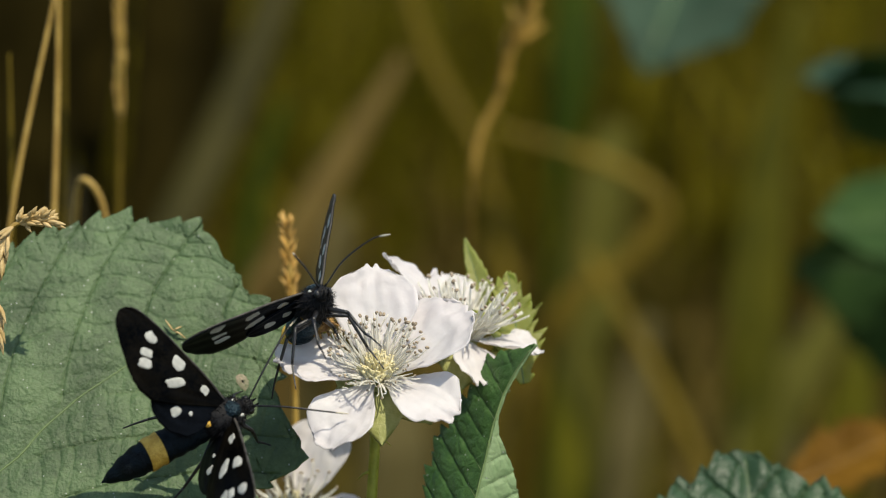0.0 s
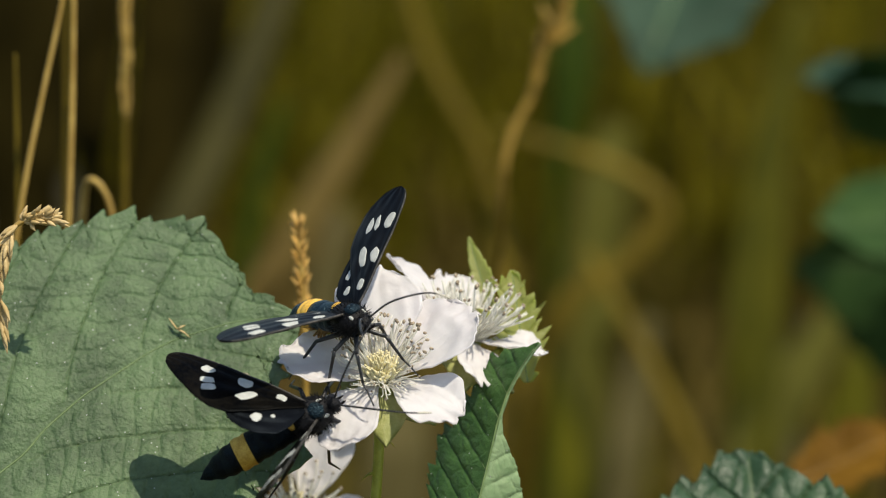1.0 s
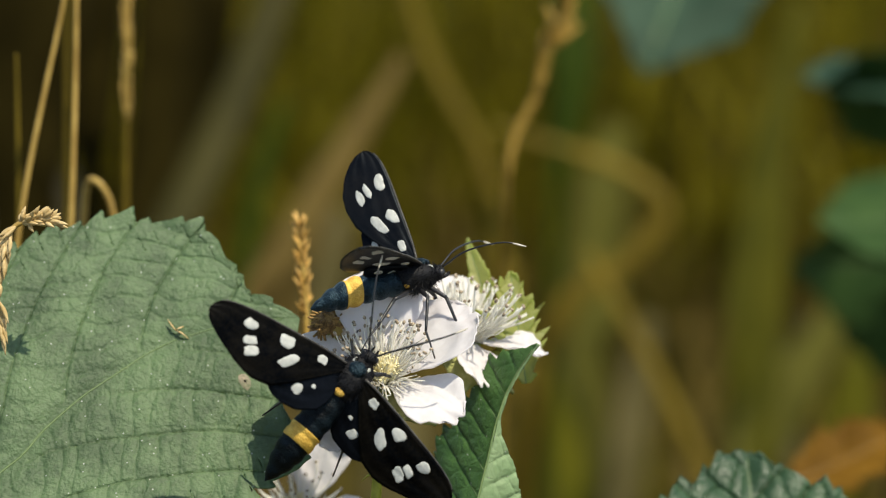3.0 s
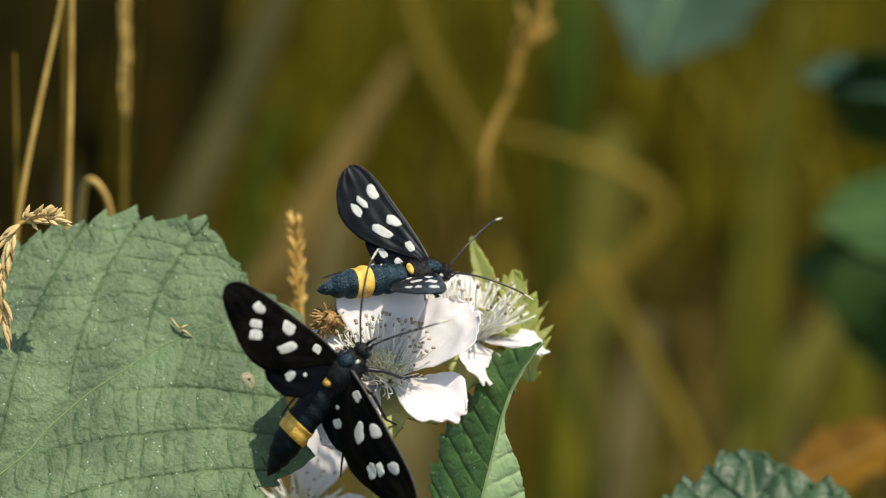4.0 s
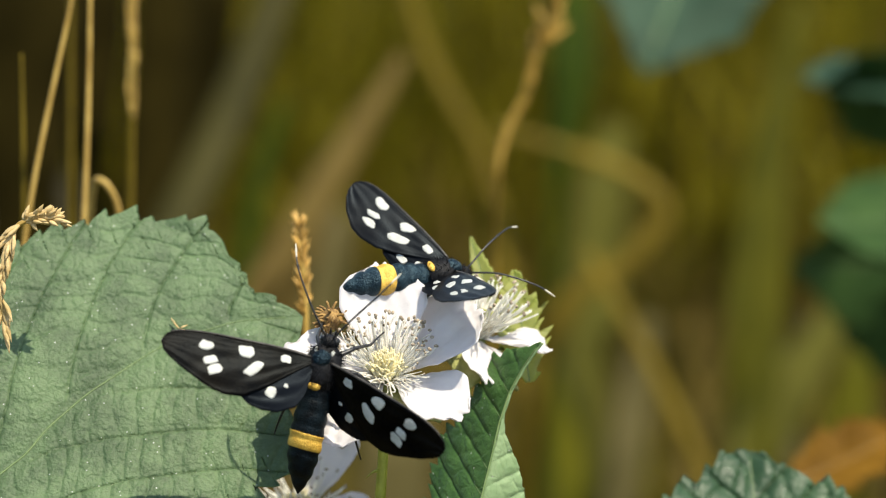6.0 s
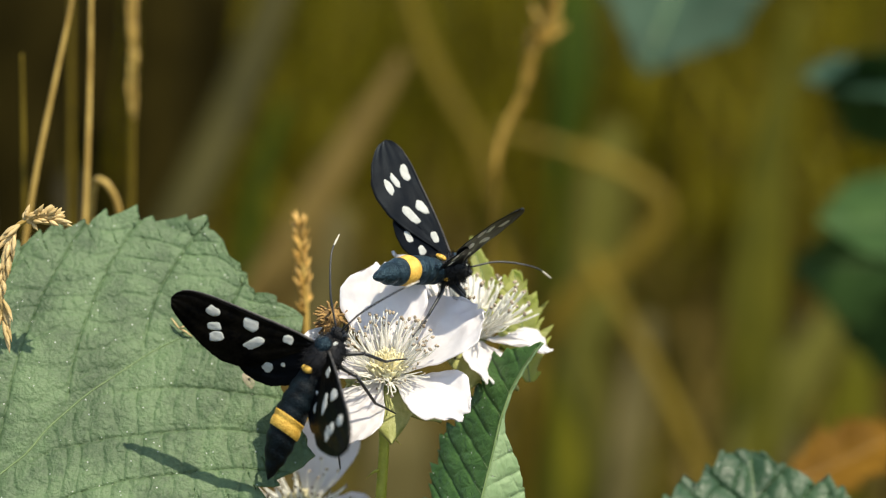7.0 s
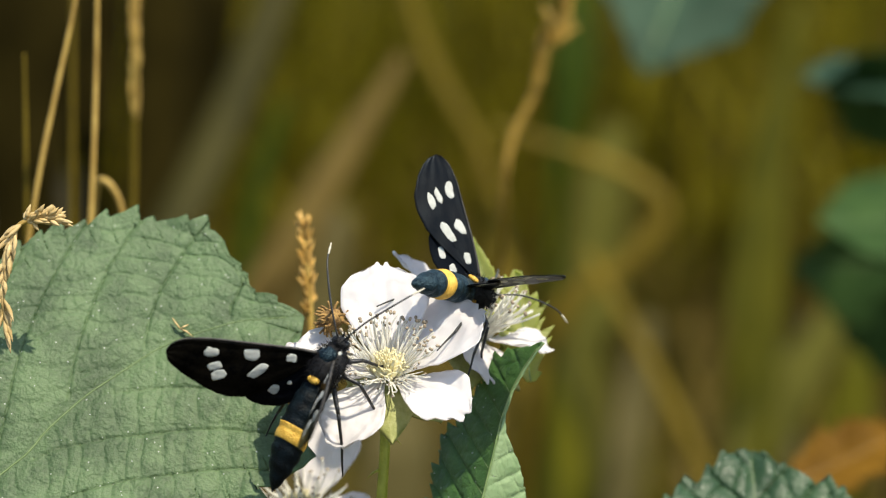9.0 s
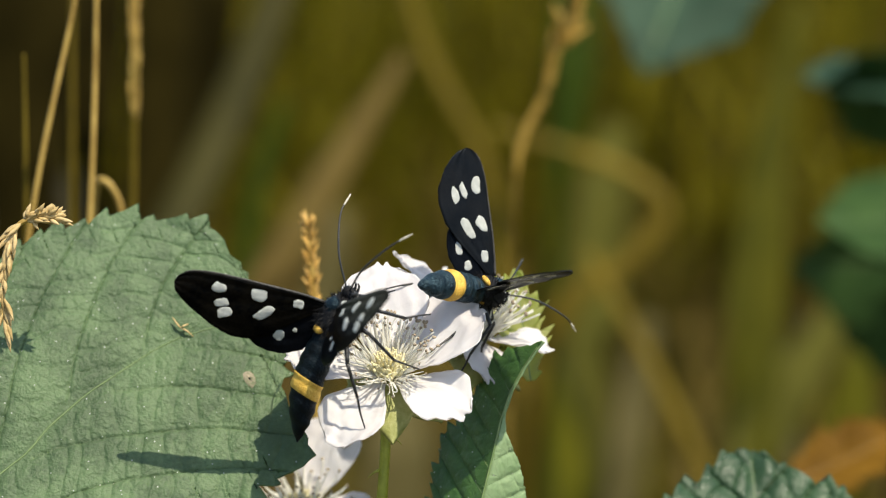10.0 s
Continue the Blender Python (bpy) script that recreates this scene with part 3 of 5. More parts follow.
# ---- far things, out of focus ----
for name, pts, radii, material, label in (
    ("grass_stalk", [(-47.6, 620.0, 122.1), (-72.3, 600.0, 53.9), (-95.9, 580.0, 0.2)], [5, 8, 8], M_GREYGREEN, "grey-green grass blade leaning over the meadow"),
    ("grass_stalk", [(-13.1, 560.0, 64.7), (-34.9, 560.0, 28.6), (-59.6, 560.0, -11.2)], [2.5, 6, 7], M_STRAW_PINK, "pale dry grass blade leaning in the meadow"),
    ("grass_stalk", [(-19.9, 660.0, 114.8), (-3.0, 660.0, 68.1), (14.0, 660.0, 36.3), (23.6, 660.0, -6.2), (25.7, 660.0, -42.2)], [3, 4, 4.5, 4.5], M_STRAW_DULL, "tan dry grass stalk leaning in the meadow"),
    ("grass_stalk", [(17.9, 640.0, 44.9), (44.9, 640.0, 37.2), (67.7, 640.0, 28.3), (80.6, 640.0, 15.8), (67.7, 640.0, -3.9), (46.9, 640.0, -18.5), (36.6, 640.0, -45.5)], [2.5, 5, 5.5, 5.5, 5.5], M_STRAW_DULL, "tan dry grass blade bent over in a sharp arch"),
    ("grass_stalk", [(52.0, 620.0, -1.8), (74.4, 620.0, -40.4), (94.7, 620.0, -81.1)], [3.5, 4.5, 4.5], M_STRAW_DULL, "tan dry grass blade leaning low in the meadow"),
    ("grass_stalk", [(183.6, 1000.0, 127.0), (166.0, 1000.0, 46.0), (155.0, 1000.0, -34.0)], [5, 11, 14], M_OLIVE, "broad olive-green grass blade upright in the meadow"),
    ("grass_stalk", [(39.7, 640.0, -33.0), (44.9, 640.0, -58.0), (46.9, 640.0, -91.2)], [2, 8, 10], M_YELLOW_BLADE, "olive-green grass blade low in the meadow"),
    ("grass_stalk", [(146.1, 650.0, -25.0), (129.3, 650.0, -50.2), (114.6, 650.0, -75.4)], [6, 11, 11], M_SAGE, "pale grey-green grass blade leaning in the meadow"),
    ("grass_stalk", [(159.0, 680.0, -24.0), (158.0, 680.0, -50.0), (153.0, 680.0, -80.0)], [3, 10, 12], M_YELLOW_BLADE, "yellow-green grass blade low beside a dead leaf"),
    ("grass_stalk", [(54.3, 740.0, 129.2), (52.5, 740.0, 73.9), (46.3, 740.0, 25.6)], [9, 12, 3], M_GREEN_BLADE, "green grass blade upright in the meadow"),
    ("grass_stalk", [(-64.2, 740.0, 60.1), (-73.4, 740.0, 32.5), (-81.5, 740.0, -6.7)], [2, 4, 4], M_GREEN_BLADE, "green grass blade leaning in the meadow"),
    ("grass_stalk", [(122.1, 620.0, 59.1), (120.1, 620.0, 8.3), (115.0, 620.0, -56.7)], [2, 5, 6], M_OLIVE, "slim olive-green grass blade in the meadow"),
    ("grass_stalk", [(97.4, 900.0, -31.7), (89.4, 900.0, -74.3), (84.1, 900.0, -122.2)], [5, 10, 12], M_ASH, "bleached dry grass blade low in the meadow"),
    ("grass_stalk", [(-17.0, 900.0, -68.9), (-21.0, 900.0, -95.6), (-25.0, 900.0, -127.5)], [8, 18, 20], M_ASH, "bleached dry grass blade under the bramble"),
    ("grass_stalk", [(177.3, 900.0, -31.7), (170.6, 900.0, -55.6), (166.6, 900.0, -74.3)], [4, 12, 8], M_ASH, "bleached dry grass tuft between the leaves"),
    ("grass_stalk", [(-31.9, 700.0, 53.3), (-47.3, 700.0, 24.6), (-58.4, 700.0, -6.4)], [3, 7, 8], M_STRAW_PINK, "pale dry grass blade leaning behind others"),
    ("grass_stalk", [(-196.0, 920.0, 60.0), (-197.0, 920.0, 38.0), (-199.0, 920.0, 3.0)], [4, 20, 34], M_DUSK, "grey dry grass tuft behind the large leaf"),
    ("grass_stalk", [(95.2, 1100.0, 68.9), (87.4, 1100.0, 25.2), (79.6, 1100.0, -49.0)], [8, 18, 20], M_SAGE, "broad grey-green grass blade upright in the meadow"),
    ("grass_stalk", [(-44.4, 820.0, 17.6), (-55.6, 820.0, -9.7), (-63.0, 820.0, -49.4)], [5, 15, 16], M_ASH, "bleached dry grass tuft behind the flowers"),
    # dark strips added to paint the deep shade at the upper left
    ("withered_stalk", [(-83.1, 760.0, 150.5), (-101.9, 760.0, 84.7), (-113.6, 760.0, 26.1)], [8, 14, 12], M_SHADE, "leaning dark strip standing in for shade"),
    ("withered_stalk", [(-156.6, 640.0, 133.2), (-157.7, 640.0, 79.1), (-154.5, 640.0, 23.1)], [28, 30, 18], M_SHADE, "broad dark strip standing in for deep shade"),
    ("withered_stalk", [(-107.1, 700.0, 141.8), (-109.3, 700.0, 84.3), (-114.8, 700.0, 17.9)], [12, 14, 12], M_SHADE, "dark brown strip standing in for shade"),
    ("withered_stalk", [(-144.1, 760.0, 150.5), (-145.3, 760.0, 89.4), (-146.5, 760.0, 33.1)], [14, 16, 8], M_SHADE, "dark strip standing in for shade behind the dry grass"),
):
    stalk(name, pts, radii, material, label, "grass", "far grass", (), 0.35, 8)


# ---- bramble leaves ----
axes = lean_axes((0.08, -0.88, 0.45), 29.1)
UP_A = [(0, 0.5), (0.10, 13), (0.33, 22), (0.54, 23.8), (0.67, 23.0), (0.75, 21.6), (0.82, 19.0), (0.88, 16.6), (0.905, 15.4), (0.920, 14.0), (0.928, 9.4), (0.934, 5.4), (0.97, 2.8), (1, 0.1)]
LOW_A = [(0, 0.5), (0.10, 10), (0.33, 14.5), (0.55, 16), (0.75, 15.6), (0.82, 15.4), (0.86, 15.0), (0.887, 14.4), (0.890, 10.4), (0.893, 7.2), (0.900, 5.4), (0.945, 3.2), (0.975, 2.2), (1, 0.1)]
LEN_A = 59.0
tip = Vector((-16.6, 13.0, -7.9))
BOW_A = [(0, 0), (0.31, 0.5), (0.42, 1.6), (0.47, 2.9), (0.565, 4.2), (0.71, 5.0), (0.77, 4.8), (0.88, 3.2), (1, 0)]
SHAPE_A = LeafShape(LEN_A, UP_A, LOW_A, axes, 21, 1.15, 0.06, 0.002, 10.2, (0.6, 1.7), 0.31, 0.0, 0.35, 0.0, 0.01, None, BOW_A, (0.036, 0.012))
LEAF_A = leaf("bramble_leaf", tuple(tip - axes[0] * LEN_A), "large grey-green serrate bramble leaf with sunken veins", M_LEAF, M_VEIN,
              SHAPE_A, 420, 130, vein_r=0.085)

# a pale dry scar on the large leaf
bm = bmesh.new()
rings = []
for i, r in enumerate((0.15, 0.5, 0.8, 1.0)):
    rings.append([bm.verts.new(SHAPE_A.spot(0.849 + 0.011 * r * math.cos(q) * (1 + 0.25 * noise.noise((math.cos(q) * 2, math.sin(q) * 2, 4))),
                                            -0.39 + 0.06 * r * math.sin(q) * (1 + 0.25 * noise.noise((math.cos(q) * 2, math.sin(q) * 2, 9))), (0.14, 0.15, 0.14, 0.10)[i]))
                  for q in (2 * math.pi * j / 18 for j in range(18))])
bm.faces.new(rings[0])
for r0, r1 in zip(rings, rings[1:]):
    for j in range(18):
        bm.faces.new((r0[j], r0[(j + 1) % 18], r1[(j + 1) % 18], r1[j]))
part("leaf_scar", bm, M_SCAR, LEAF_A, "pale brown dried patch on the leaf")

# a dry floret fallen on the large leaf's midrib
at = tip - axes[0] * LEN_A + SHAPE_A.spot(0.776, 0.05, 0.5)
FLORET = thing("dry_floret", tuple(at), "small dry brown floret lying on the large leaf", "plant litter")
for pts in ([(-1.0, 0, 1.3), (-0.4, -0.2, 0.5), (0, -0.1, 0)], [(1.5, 0, -1.0), (0.7, -0.25, -0.3), (0, -0.1, 0)], [(0.9, 0, 0.5), (0.4, -0.3, 0.3), (0, -0.1, 0)]):
    part("bract", tube(bmesh.new(), pts, [0.06, 0.2, 0.14], 5, 6, 0.5), M_TUFT, FLORET)

# folded leaf: its two halves stand close together
axes, other = fold_axes(70, 0.05, 1.2, 0.5)
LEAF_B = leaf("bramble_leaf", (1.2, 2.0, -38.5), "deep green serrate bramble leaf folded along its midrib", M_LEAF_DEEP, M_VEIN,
              LeafShape(29.6, [(0, 1), (0.25, 5.8), (0.4, 6.7), (0.5, 6.9), (0.6, 6.2), (0.7, 5.3), (0.80, 4.7), (0.88, 4.0), (0.93, 3.0), (0.96, 1.3), (1, 0.1)],
                        [(0, 1), (0.25, 6.4), (0.40, 4.6), (0.51, 2.7), (0.62, -0.4), (0.75, -2.0), (0.9, -1.2), (1, 0.1)],
                        axes, 19, 0.6, 0.0, 0.0, 3.0, (0.8, 0.8), 0.17, 4.0, 0.3, other=other, bow=[(0, 0), (0.3, 0.4), (0.5, 0.9), (0.65, 1.3), (0.78, 1.3), (0.88, 0.9), (0.95, 0.4), (1, 0)], smooth_lower=0.25), 170, 40, underside=M_LEAF_PALE)

axes = lean_axes((0.25, -0.9, 0.3), 98)
LEAF_C = leaf("young_bramble_leaf", (10.3, 14.0, -15.7), "fresh yellow-green toothed young bramble leaf", M_LEAF_FRESH, M_VEIN,
              LeafShape(13.2, [(0, 0.5), (0.3, 3.6), (0.7, 3.0), (0.88, 1.8), (1, 0.1)], [(0, 0.5), (0.25, 2.4), (0.6, 2.2), (0.85, 1.2), (1, 0.1)], axes, 8, 2.5, 0.25, 0, 2.6,
                        (0.9, 0.9), 0.25, 9.0, 0.3), 130, 30, vein_r=0.08)
axes = lean_axes((-0.2, -0.95, 0.2), 107)
LEAF_E = leaf("young_bramble_leaf", (6.0, 18.0, -7.1), "slender fresh green tip of a young bramble leaf", M_LEAF_FRESH, M_VEIN,
              LeafShape(9.0, [(0, 0.5), (0.3, 1.2), (0.7, 0.8), (1, 0.05)], [(0, 0.5), (0.3, 1.6), (0.7, 0.9), (1, 0.05)], axes, 5, 0.7, 0.25, 0, 2.6,
                        (0.9, 0.9), 0.15, 17.0, 0.2), 60, 16, vein_r=0.06)

axes = lean_axes((0.1, -0.75, 0.6), 91)
LEAF_D = leaf("bramble_leaf", (39.6, 12.0, -55.7), "blue-green serrate bramble leaf low in the spray", M_LEAF_BLUE, M_VEIN,
              LeafShape(30.0, [(0, 0.5), (0.3, 10), (0.6, 14), (0.74, 13.0), (0.83, 9.6), (0.90, 6.6), (0.95, 4.8), (0.985, 3.6), (1, 0.8)],
                        [(0, 0.5), (0.3, 10), (0.6, 15), (0.76, 13.0), (0.84, 8.6), (0.90, 5.0), (0.95, 2.2), (1, 0.6)], axes, 8, 1.5, 0.1, 0, 5,
                        (0.7, 0.7), 0.8, 12.0), 170, 50, vein_r=0.06)

for at, nrm, ang, ln, wide, material, label in (
    ((73.3, 380.0, 98.7), (0.1, -0.8, 0.5), 247, 60, 0.4, M_LEAF_FAR, "blue-green bramble leaf hanging out of focus"),
    ((118.1, 330.0, 40.2), (0.0, -0.35, 0.94), 175, 30, 0.24, M_LEAF_FAR, "blue-green bramble leaf held flat, out of focus"),
    ((118.6, 300.0, 7.0), (0.0, -0.5, 0.85), 182, 32, 0.34, M_LEAF_DARK, "blue-green bramble leaf out of focus in sun"),
    ((131.1, 360.0, -4.2), (0.3, -0.8, -0.4), 180, 44, 0.4, M_LEAF_DARK, "dark green shaded bramble leaf"),
    ((139.5, 360.0, -20.0), (0.0, -0.8, -0.5), 182, 38, 0.36, M_LEAF_DARK, "dark green bramble leaf under others"),
    ((121.9, 335.0, 37.7), (0.1, -0.5, -0.6), 177, 30, 0.4, M_LEAF_DARK, "dark green bramble leaf hanging below a lit one"),
):
    w = ln * wide
    side = [(0, 0.5), (0.3, w), (0.7, w * 0.8), (1, 0.1)]
    far = leaf("bramble_leaf", at, label, material, M_VEIN, LeafShape(ln, side, side, lean_axes(nrm, ang), 12, 1.2, 0.1, 0, 7, (0.7, 0.7), 0.4, ln), 50, 14,
         "far bramble leaves", 0.25)
    a = S @ (Vector(at) * 0.001)
    bm = bmesh.new()
    root = S.to_3x3().inverted() @ Vector((0.10, 0.10, -a.z)) * 1000
    hip = S.to_3x3().inverted() @ Vector((0.11, 0.06, 0.03)) * 1000
    tube(bm, [(0, 0, 0), hip * 0.5, hip, hip.lerp(root, 0.35), root], [0.7, 1.0, 1.6, 1.8], 6, 24)
    part("stalk", bm, M_STEM, far, "green stalk")

axes = lean_axes((-0.2, -0.7, 0.7), 25)
side = [(0, 0.5), (0.3, 4.6), (0.7, 4.6), (1, 0.1)]
DEAD = leaf("dead_leaf", (59.0, 150.0, -41.2), "orange-brown dead leaf on a thin dry stalk", M_ORANGE, M_BROWN,
            LeafShape(24, side, side, axes, 12, 1.0, 0.15, 0, 7, (0.7, 0.7), 0.5, 31.0), 50, 14, "dead leaves", 0.2)
part("stalk", tube(bmesh.new(), [(0, 0, 0), (-4, 20, -60), (-4, 60, -300), (-2, 160, -640)], [0.5, 0.6, 0.8], 6, 24), M_BROWN, DEAD)

# ---- flowers ----
FLOWER_A = flower((-6.3, 0.0, -14.2), (0.03, -0.60, 0.80), 0, [
    (95, 33, 12.8, 10.0, 0.5, 0.0, 0), (30, 25, 12.2, 11.5, 0.4, 0.03, -8), (-36, 2, 9.9, 8.5, 0.5, -0.06, 0),
    (-123, -12, 10.4, 7.9, 0.4, -0.06, 0), (174, 12, 10.8, 10.0, 0.5, -0.05, 6)],
    "open white bramble flower with spreading stamens", [(-7.0, 6.0, -17.8), (-6.8, 7.0, -22.2), (-7.3, 8.0, -30.1), (-8.2, 10.0, -43.5)], 120, (2, 34), 1, 1.05, skirt=True, rise=0.4)
FLOWER_B = flower((3.5, 13.0, -10.1), (0.25, -0.25, 0.93), 0, [
    (118, 34, 9.0, 7.0, 0.5, 0.0, 0), (168, 33, 12.6, 5.6, 0.6, 0.0, 0), (-10, 8, 8.5, 7.5, 0.6, -0.06, 0), (-70, -15, 7.5, 6.0, 0.6, -0.15, 0), (225, 5, 9, 7, 0.5, -0.1, 0)],
    "white bramble flower half hidden behind another", [(3.0, 15.0, -14.0), (2.6, 17.0, -21.6), (1.9, 18.0, -34.5)], 130, (0, 42), 11, 1.2, sparse=3)
FLOWER_C = flower((-17.1, 22.0, -31.9), (-0.1, -0.45, 0.9), 0, [
    (58, 42, 12.5, 9, 0.5, 0.0, 0), (-15, 5, 8, 7, 0.5, -0.05, 0), (-90, 0, 8, 8, 0.5, -0.1, 0), (210, 5, 8, 7, 0.5, -0.1, 0)],
    "white bramble flower under the large leaf", [(-17.4, 24.0, -35.9), (-16.5, 24.0, -42.8)], 60, (0, 60), 21)

# ---- withered flower, grass and seed heads ----
def withered(at):
    ob = thing("withered_flower", at, "withered brown bramble flower with curled stamens", "flower")
    rng = random.Random(5)
    bm = bmesh.new()
    blob(bm, (0, 0, 0), (1.3, 1.2, 1.25), 12, 9, 0.35)
    part("receptacle", bm, M_BROWN, ob)
    for k in range(46):
        d = Vector((rng.gauss(0, 1), rng.gauss(0, 1), rng.gauss(0.3, 1))).normalized()
        e = (d + Vector((rng.uniform(-.7, .7), rng.uniform(-.7, .7), rng.uniform(-.7, .7)))).normalized()
        bm = bmesh.new()
        tube(bm, [d * 0.9, d * 1.35 + e * 0.25, d * 1.4 + e * 0.8], [0.2, 0.17, 0.13], 5, 5)
        part("stamen", bm, M_BROWN, ob)
    bm = bmesh.new()
    tube(bm, [(0, 0.5, -0.5), (1, 4, -3), (4, 6, -7), (5.7, 4.3, -11)], [0.45, 0.5], 6, 14)
    part("pedicel", bm, M_STEM, ob)
    return ob


WITHERED = withered((-12.7, 2.0, -8.0))

STEM_A = stalk("grass_stalk", [(-46.7, 52.0, 37.8), (-46.9, 52.0, 24.2), (-47.1, 51.0, 12.1), (-47.6, 50.0, -2.9)], [0.28, 0.32, 0.36, 0.4, 0.4], M_STRAW, "golden dry grass stalk standing upright", "grass", "near grass", n=60)
STEM_B = stalk("grass_stalk", [(-48.0, 48.0, 37.4), (-49.4, 48.0, 29.9), (-51.5, 47.0, 19.4), (-53.3, 46.0, 9.7), (-55.0, 45.0, -2.1)], [0.25, 0.3, 0.34, 0.34], M_STRAW, "golden dry grass stalk leaning over another", "grass", "near grass", n=60)
STEM_C = stalk("grass_stalk", [(-47.0, 95.0, 44.4), (-46.7, 95.0, 32.4), (-46.7, 95.0, 20.5), (-47.0, 95.0, 1.8)], [0.4, 0.5, 0.5], M_STRAW_DULL, "dry grass stalk with a slim seed head", "grass", "near grass", ((0.0, 0.72, 84, 3.2, 0.26),), n=60, ear_material=M_STRAW)
STEM_D = stalk("grass_stalk", [(-57.5, 60.0, 26.7), (-57.3, 60.0, 16.3), (-57.2, 60.0, 1.6)], [0.2, 0.3, 0.32], M_STRAW_DULL, "thin dull grass stalk with a bare tip", "grass", "near grass")
STEM_E = stalk("grass_stalk", [(-43.7, 60.0, 3.2), (-44.7, 60.0, 7.0), (-46.3, 60.0, 9.2), (-47.9, 62.0, 8.6), (-48.8, 64.0, 1.6), (-49.2, 66.0, -9.4)], [0.35, 0.45, 0.5, 0.5], M_STRAW, "dry grass stalk hooked over at the top", "grass", "near grass", n=60)
STEM_F = stalk("grass_stalk", [(-58.1, 110.0, 44.4), (-58.2, 110.0, 25.8), (-58.1, 110.0, 1.9)], [0.4, 0.5, 0.5], M_STRAW_DULL, "olive dry grass stalk behind others", "grass", "near grass")
SPIKE = stalk("grass_spike", [(-18.0, 32.0, 3.1), (-17.6, 32.0, -1.0), (-17.2, 32.0, -6.3), (-17.0, 32.0, -14.8)], [0.25, 0.4, 0.45], M_STRAW, "short golden seed spike on a thin stalk", "grass", "near grass", ((0.0, 0.8, 80, 2.0, 0.7),), ear_material=M_SPIKE)
PANICLE = stalk("grass_panicle", [(21.1, 150.0, 48.9), (18.9, 150.0, 40.1), (16.0, 150.0, 32.3), (14.7, 150.0, 26.4), (11.3, 150.0, 19.6), (9.8, 150.0, 11.8), (9.6, 160.0, -2.9)], [0.5, 0.8, 0.8, 0.5], M_PANICLE, "pale grass panicle nodding out of focus", "grass", "near grass", ((0.05, 0.6, 30, 4.5, 0.3), (0.05, 0.34, 14, 7.0, 0.9)))


def seed_tuft(at):
    """A drooping dry seed head caught on the leaf's rim."""
    ob = thing("dry_seed_head", at, "dry straw-coloured seed head drooping over the leaf rim", "grass")
    rng = random.Random(8)
    stem = [(0.6, 0.3, 0.6), (-1.6, 0, 0.7), (-3.6, -0.3, -0.1), (-4.7, -0.6, -2.7), (-5.3, -0.6, -7.8), (-4.9, -0.6, -12.9)]
    part("stem", tube(bmesh.new(), stem, [0.25, 0.3, 0.25, 0.12], 6, 40), M_STRAW, ob)
    line = smooth_line(stem, 60)
    for k in range(120):
        f = int((k / 60 * 20) if k < 60 else 20 + (k - 60) / 60 * 38)
        q = line[f]
        d = (line[f + 1] - q).normalized()
        side = Vector((rng.uniform(-1, 1), rng.uniform(-0.8, 0.4), rng.uniform(-0.6, 0.3)))
        if k < 60:
            d = -d
            side = Vector((rng.uniform(-0.8, 1.2), rng.uniform(-0.9, 0.5), rng.uniform(-0.7, 1.3)))
        w = (d * (0.5 if k < 60 else 1.2) + side * 0.6).normalized()
        ln = rng.uniform(1.2, 2.2) if k < 60 else rng.uniform(1.8, 3.2)
        bm = bmesh.new()
        tube(bm, [q, q + w * ln * 0.5 + side * 0.15, q + w * ln], [0.10, 0.32, 0.03], 6, 5)
        part("spikelet", bm, M_TUFT, ob)
    return ob


TUFT = seed_tuft((-44.2, -1.0, 2.7))


# ---- moths ----
SPOTS_A = (("1", 0.177, 0.038, 0.034, 0.029, 0), ("2", 0.433, 0.035, 0.047, 0.044, 10), ("3", 0.383, 0.148, 0.068, 0.036, 35),
           ("4", 0.696, 0.037, 0.046, 0.034, -10), ("5", 0.656, 0.133, 0.046, 0.027, 20), ("6", 0.632, 0.193, 0.046, 0.032, 25))
SPOTS_B = (("1", 0.176, 0.046, 0.046, 0.028, 0), ("2", 0.419, 0.030, 0.060, 0.042, 10), ("3", 0.386, 0.144, 0.080, 0.034, 22),
           ("4", 0.696, 0.026, 0.062, 0.036, -4), ("5", 0.672, 0.136, 0.062, 0.022, 8), ("6", 0.646, 0.202, 0.062, 0.027, 8))
LEAD = [(0, -0.005), (0.08, -0.022), (0.3, -0.035), (0.5, -0.042), (0.7, -0.050), (0.85, -0.040), (0.92, -0.018), (0.96, 0.010), (0.98, 0.05)]
TRAIL_A = [(0, 0.03), (0.12, 0.12), (0.3, 0.26), (0.42, 0.335), (0.54, 0.345), (0.62, 0.325), (0.70, 0.290), (0.845, 0.210), (0.93, 0.150), (0.965, 0.115), (0.98, 0.07)]
TRAIL_B = [(0, 0.03), (0.12, 0.10), (0.3, 0.23), (0.45, 0.31), (0.6, 0.335), (0.72, 0.320), (0.85, 0.250), (0.93, 0.175), (0.965, 0.12), (0.98, 0.06)]
HLEAD = [(0, 0.02), (0.1, 0.05), (0.25, 0.12), (0.38, 0.20), (0.43, 0.26), (0.45, 0.30)]
HIND_B = 0.8
HTRAIL = [(0, 0.10), (0.03, 0.25), (0.08, 0.34), (0.2, 0.395), (0.3, 0.395), (0.38, 0.375), (0.43, 0.340), (0.45, 0.305)]


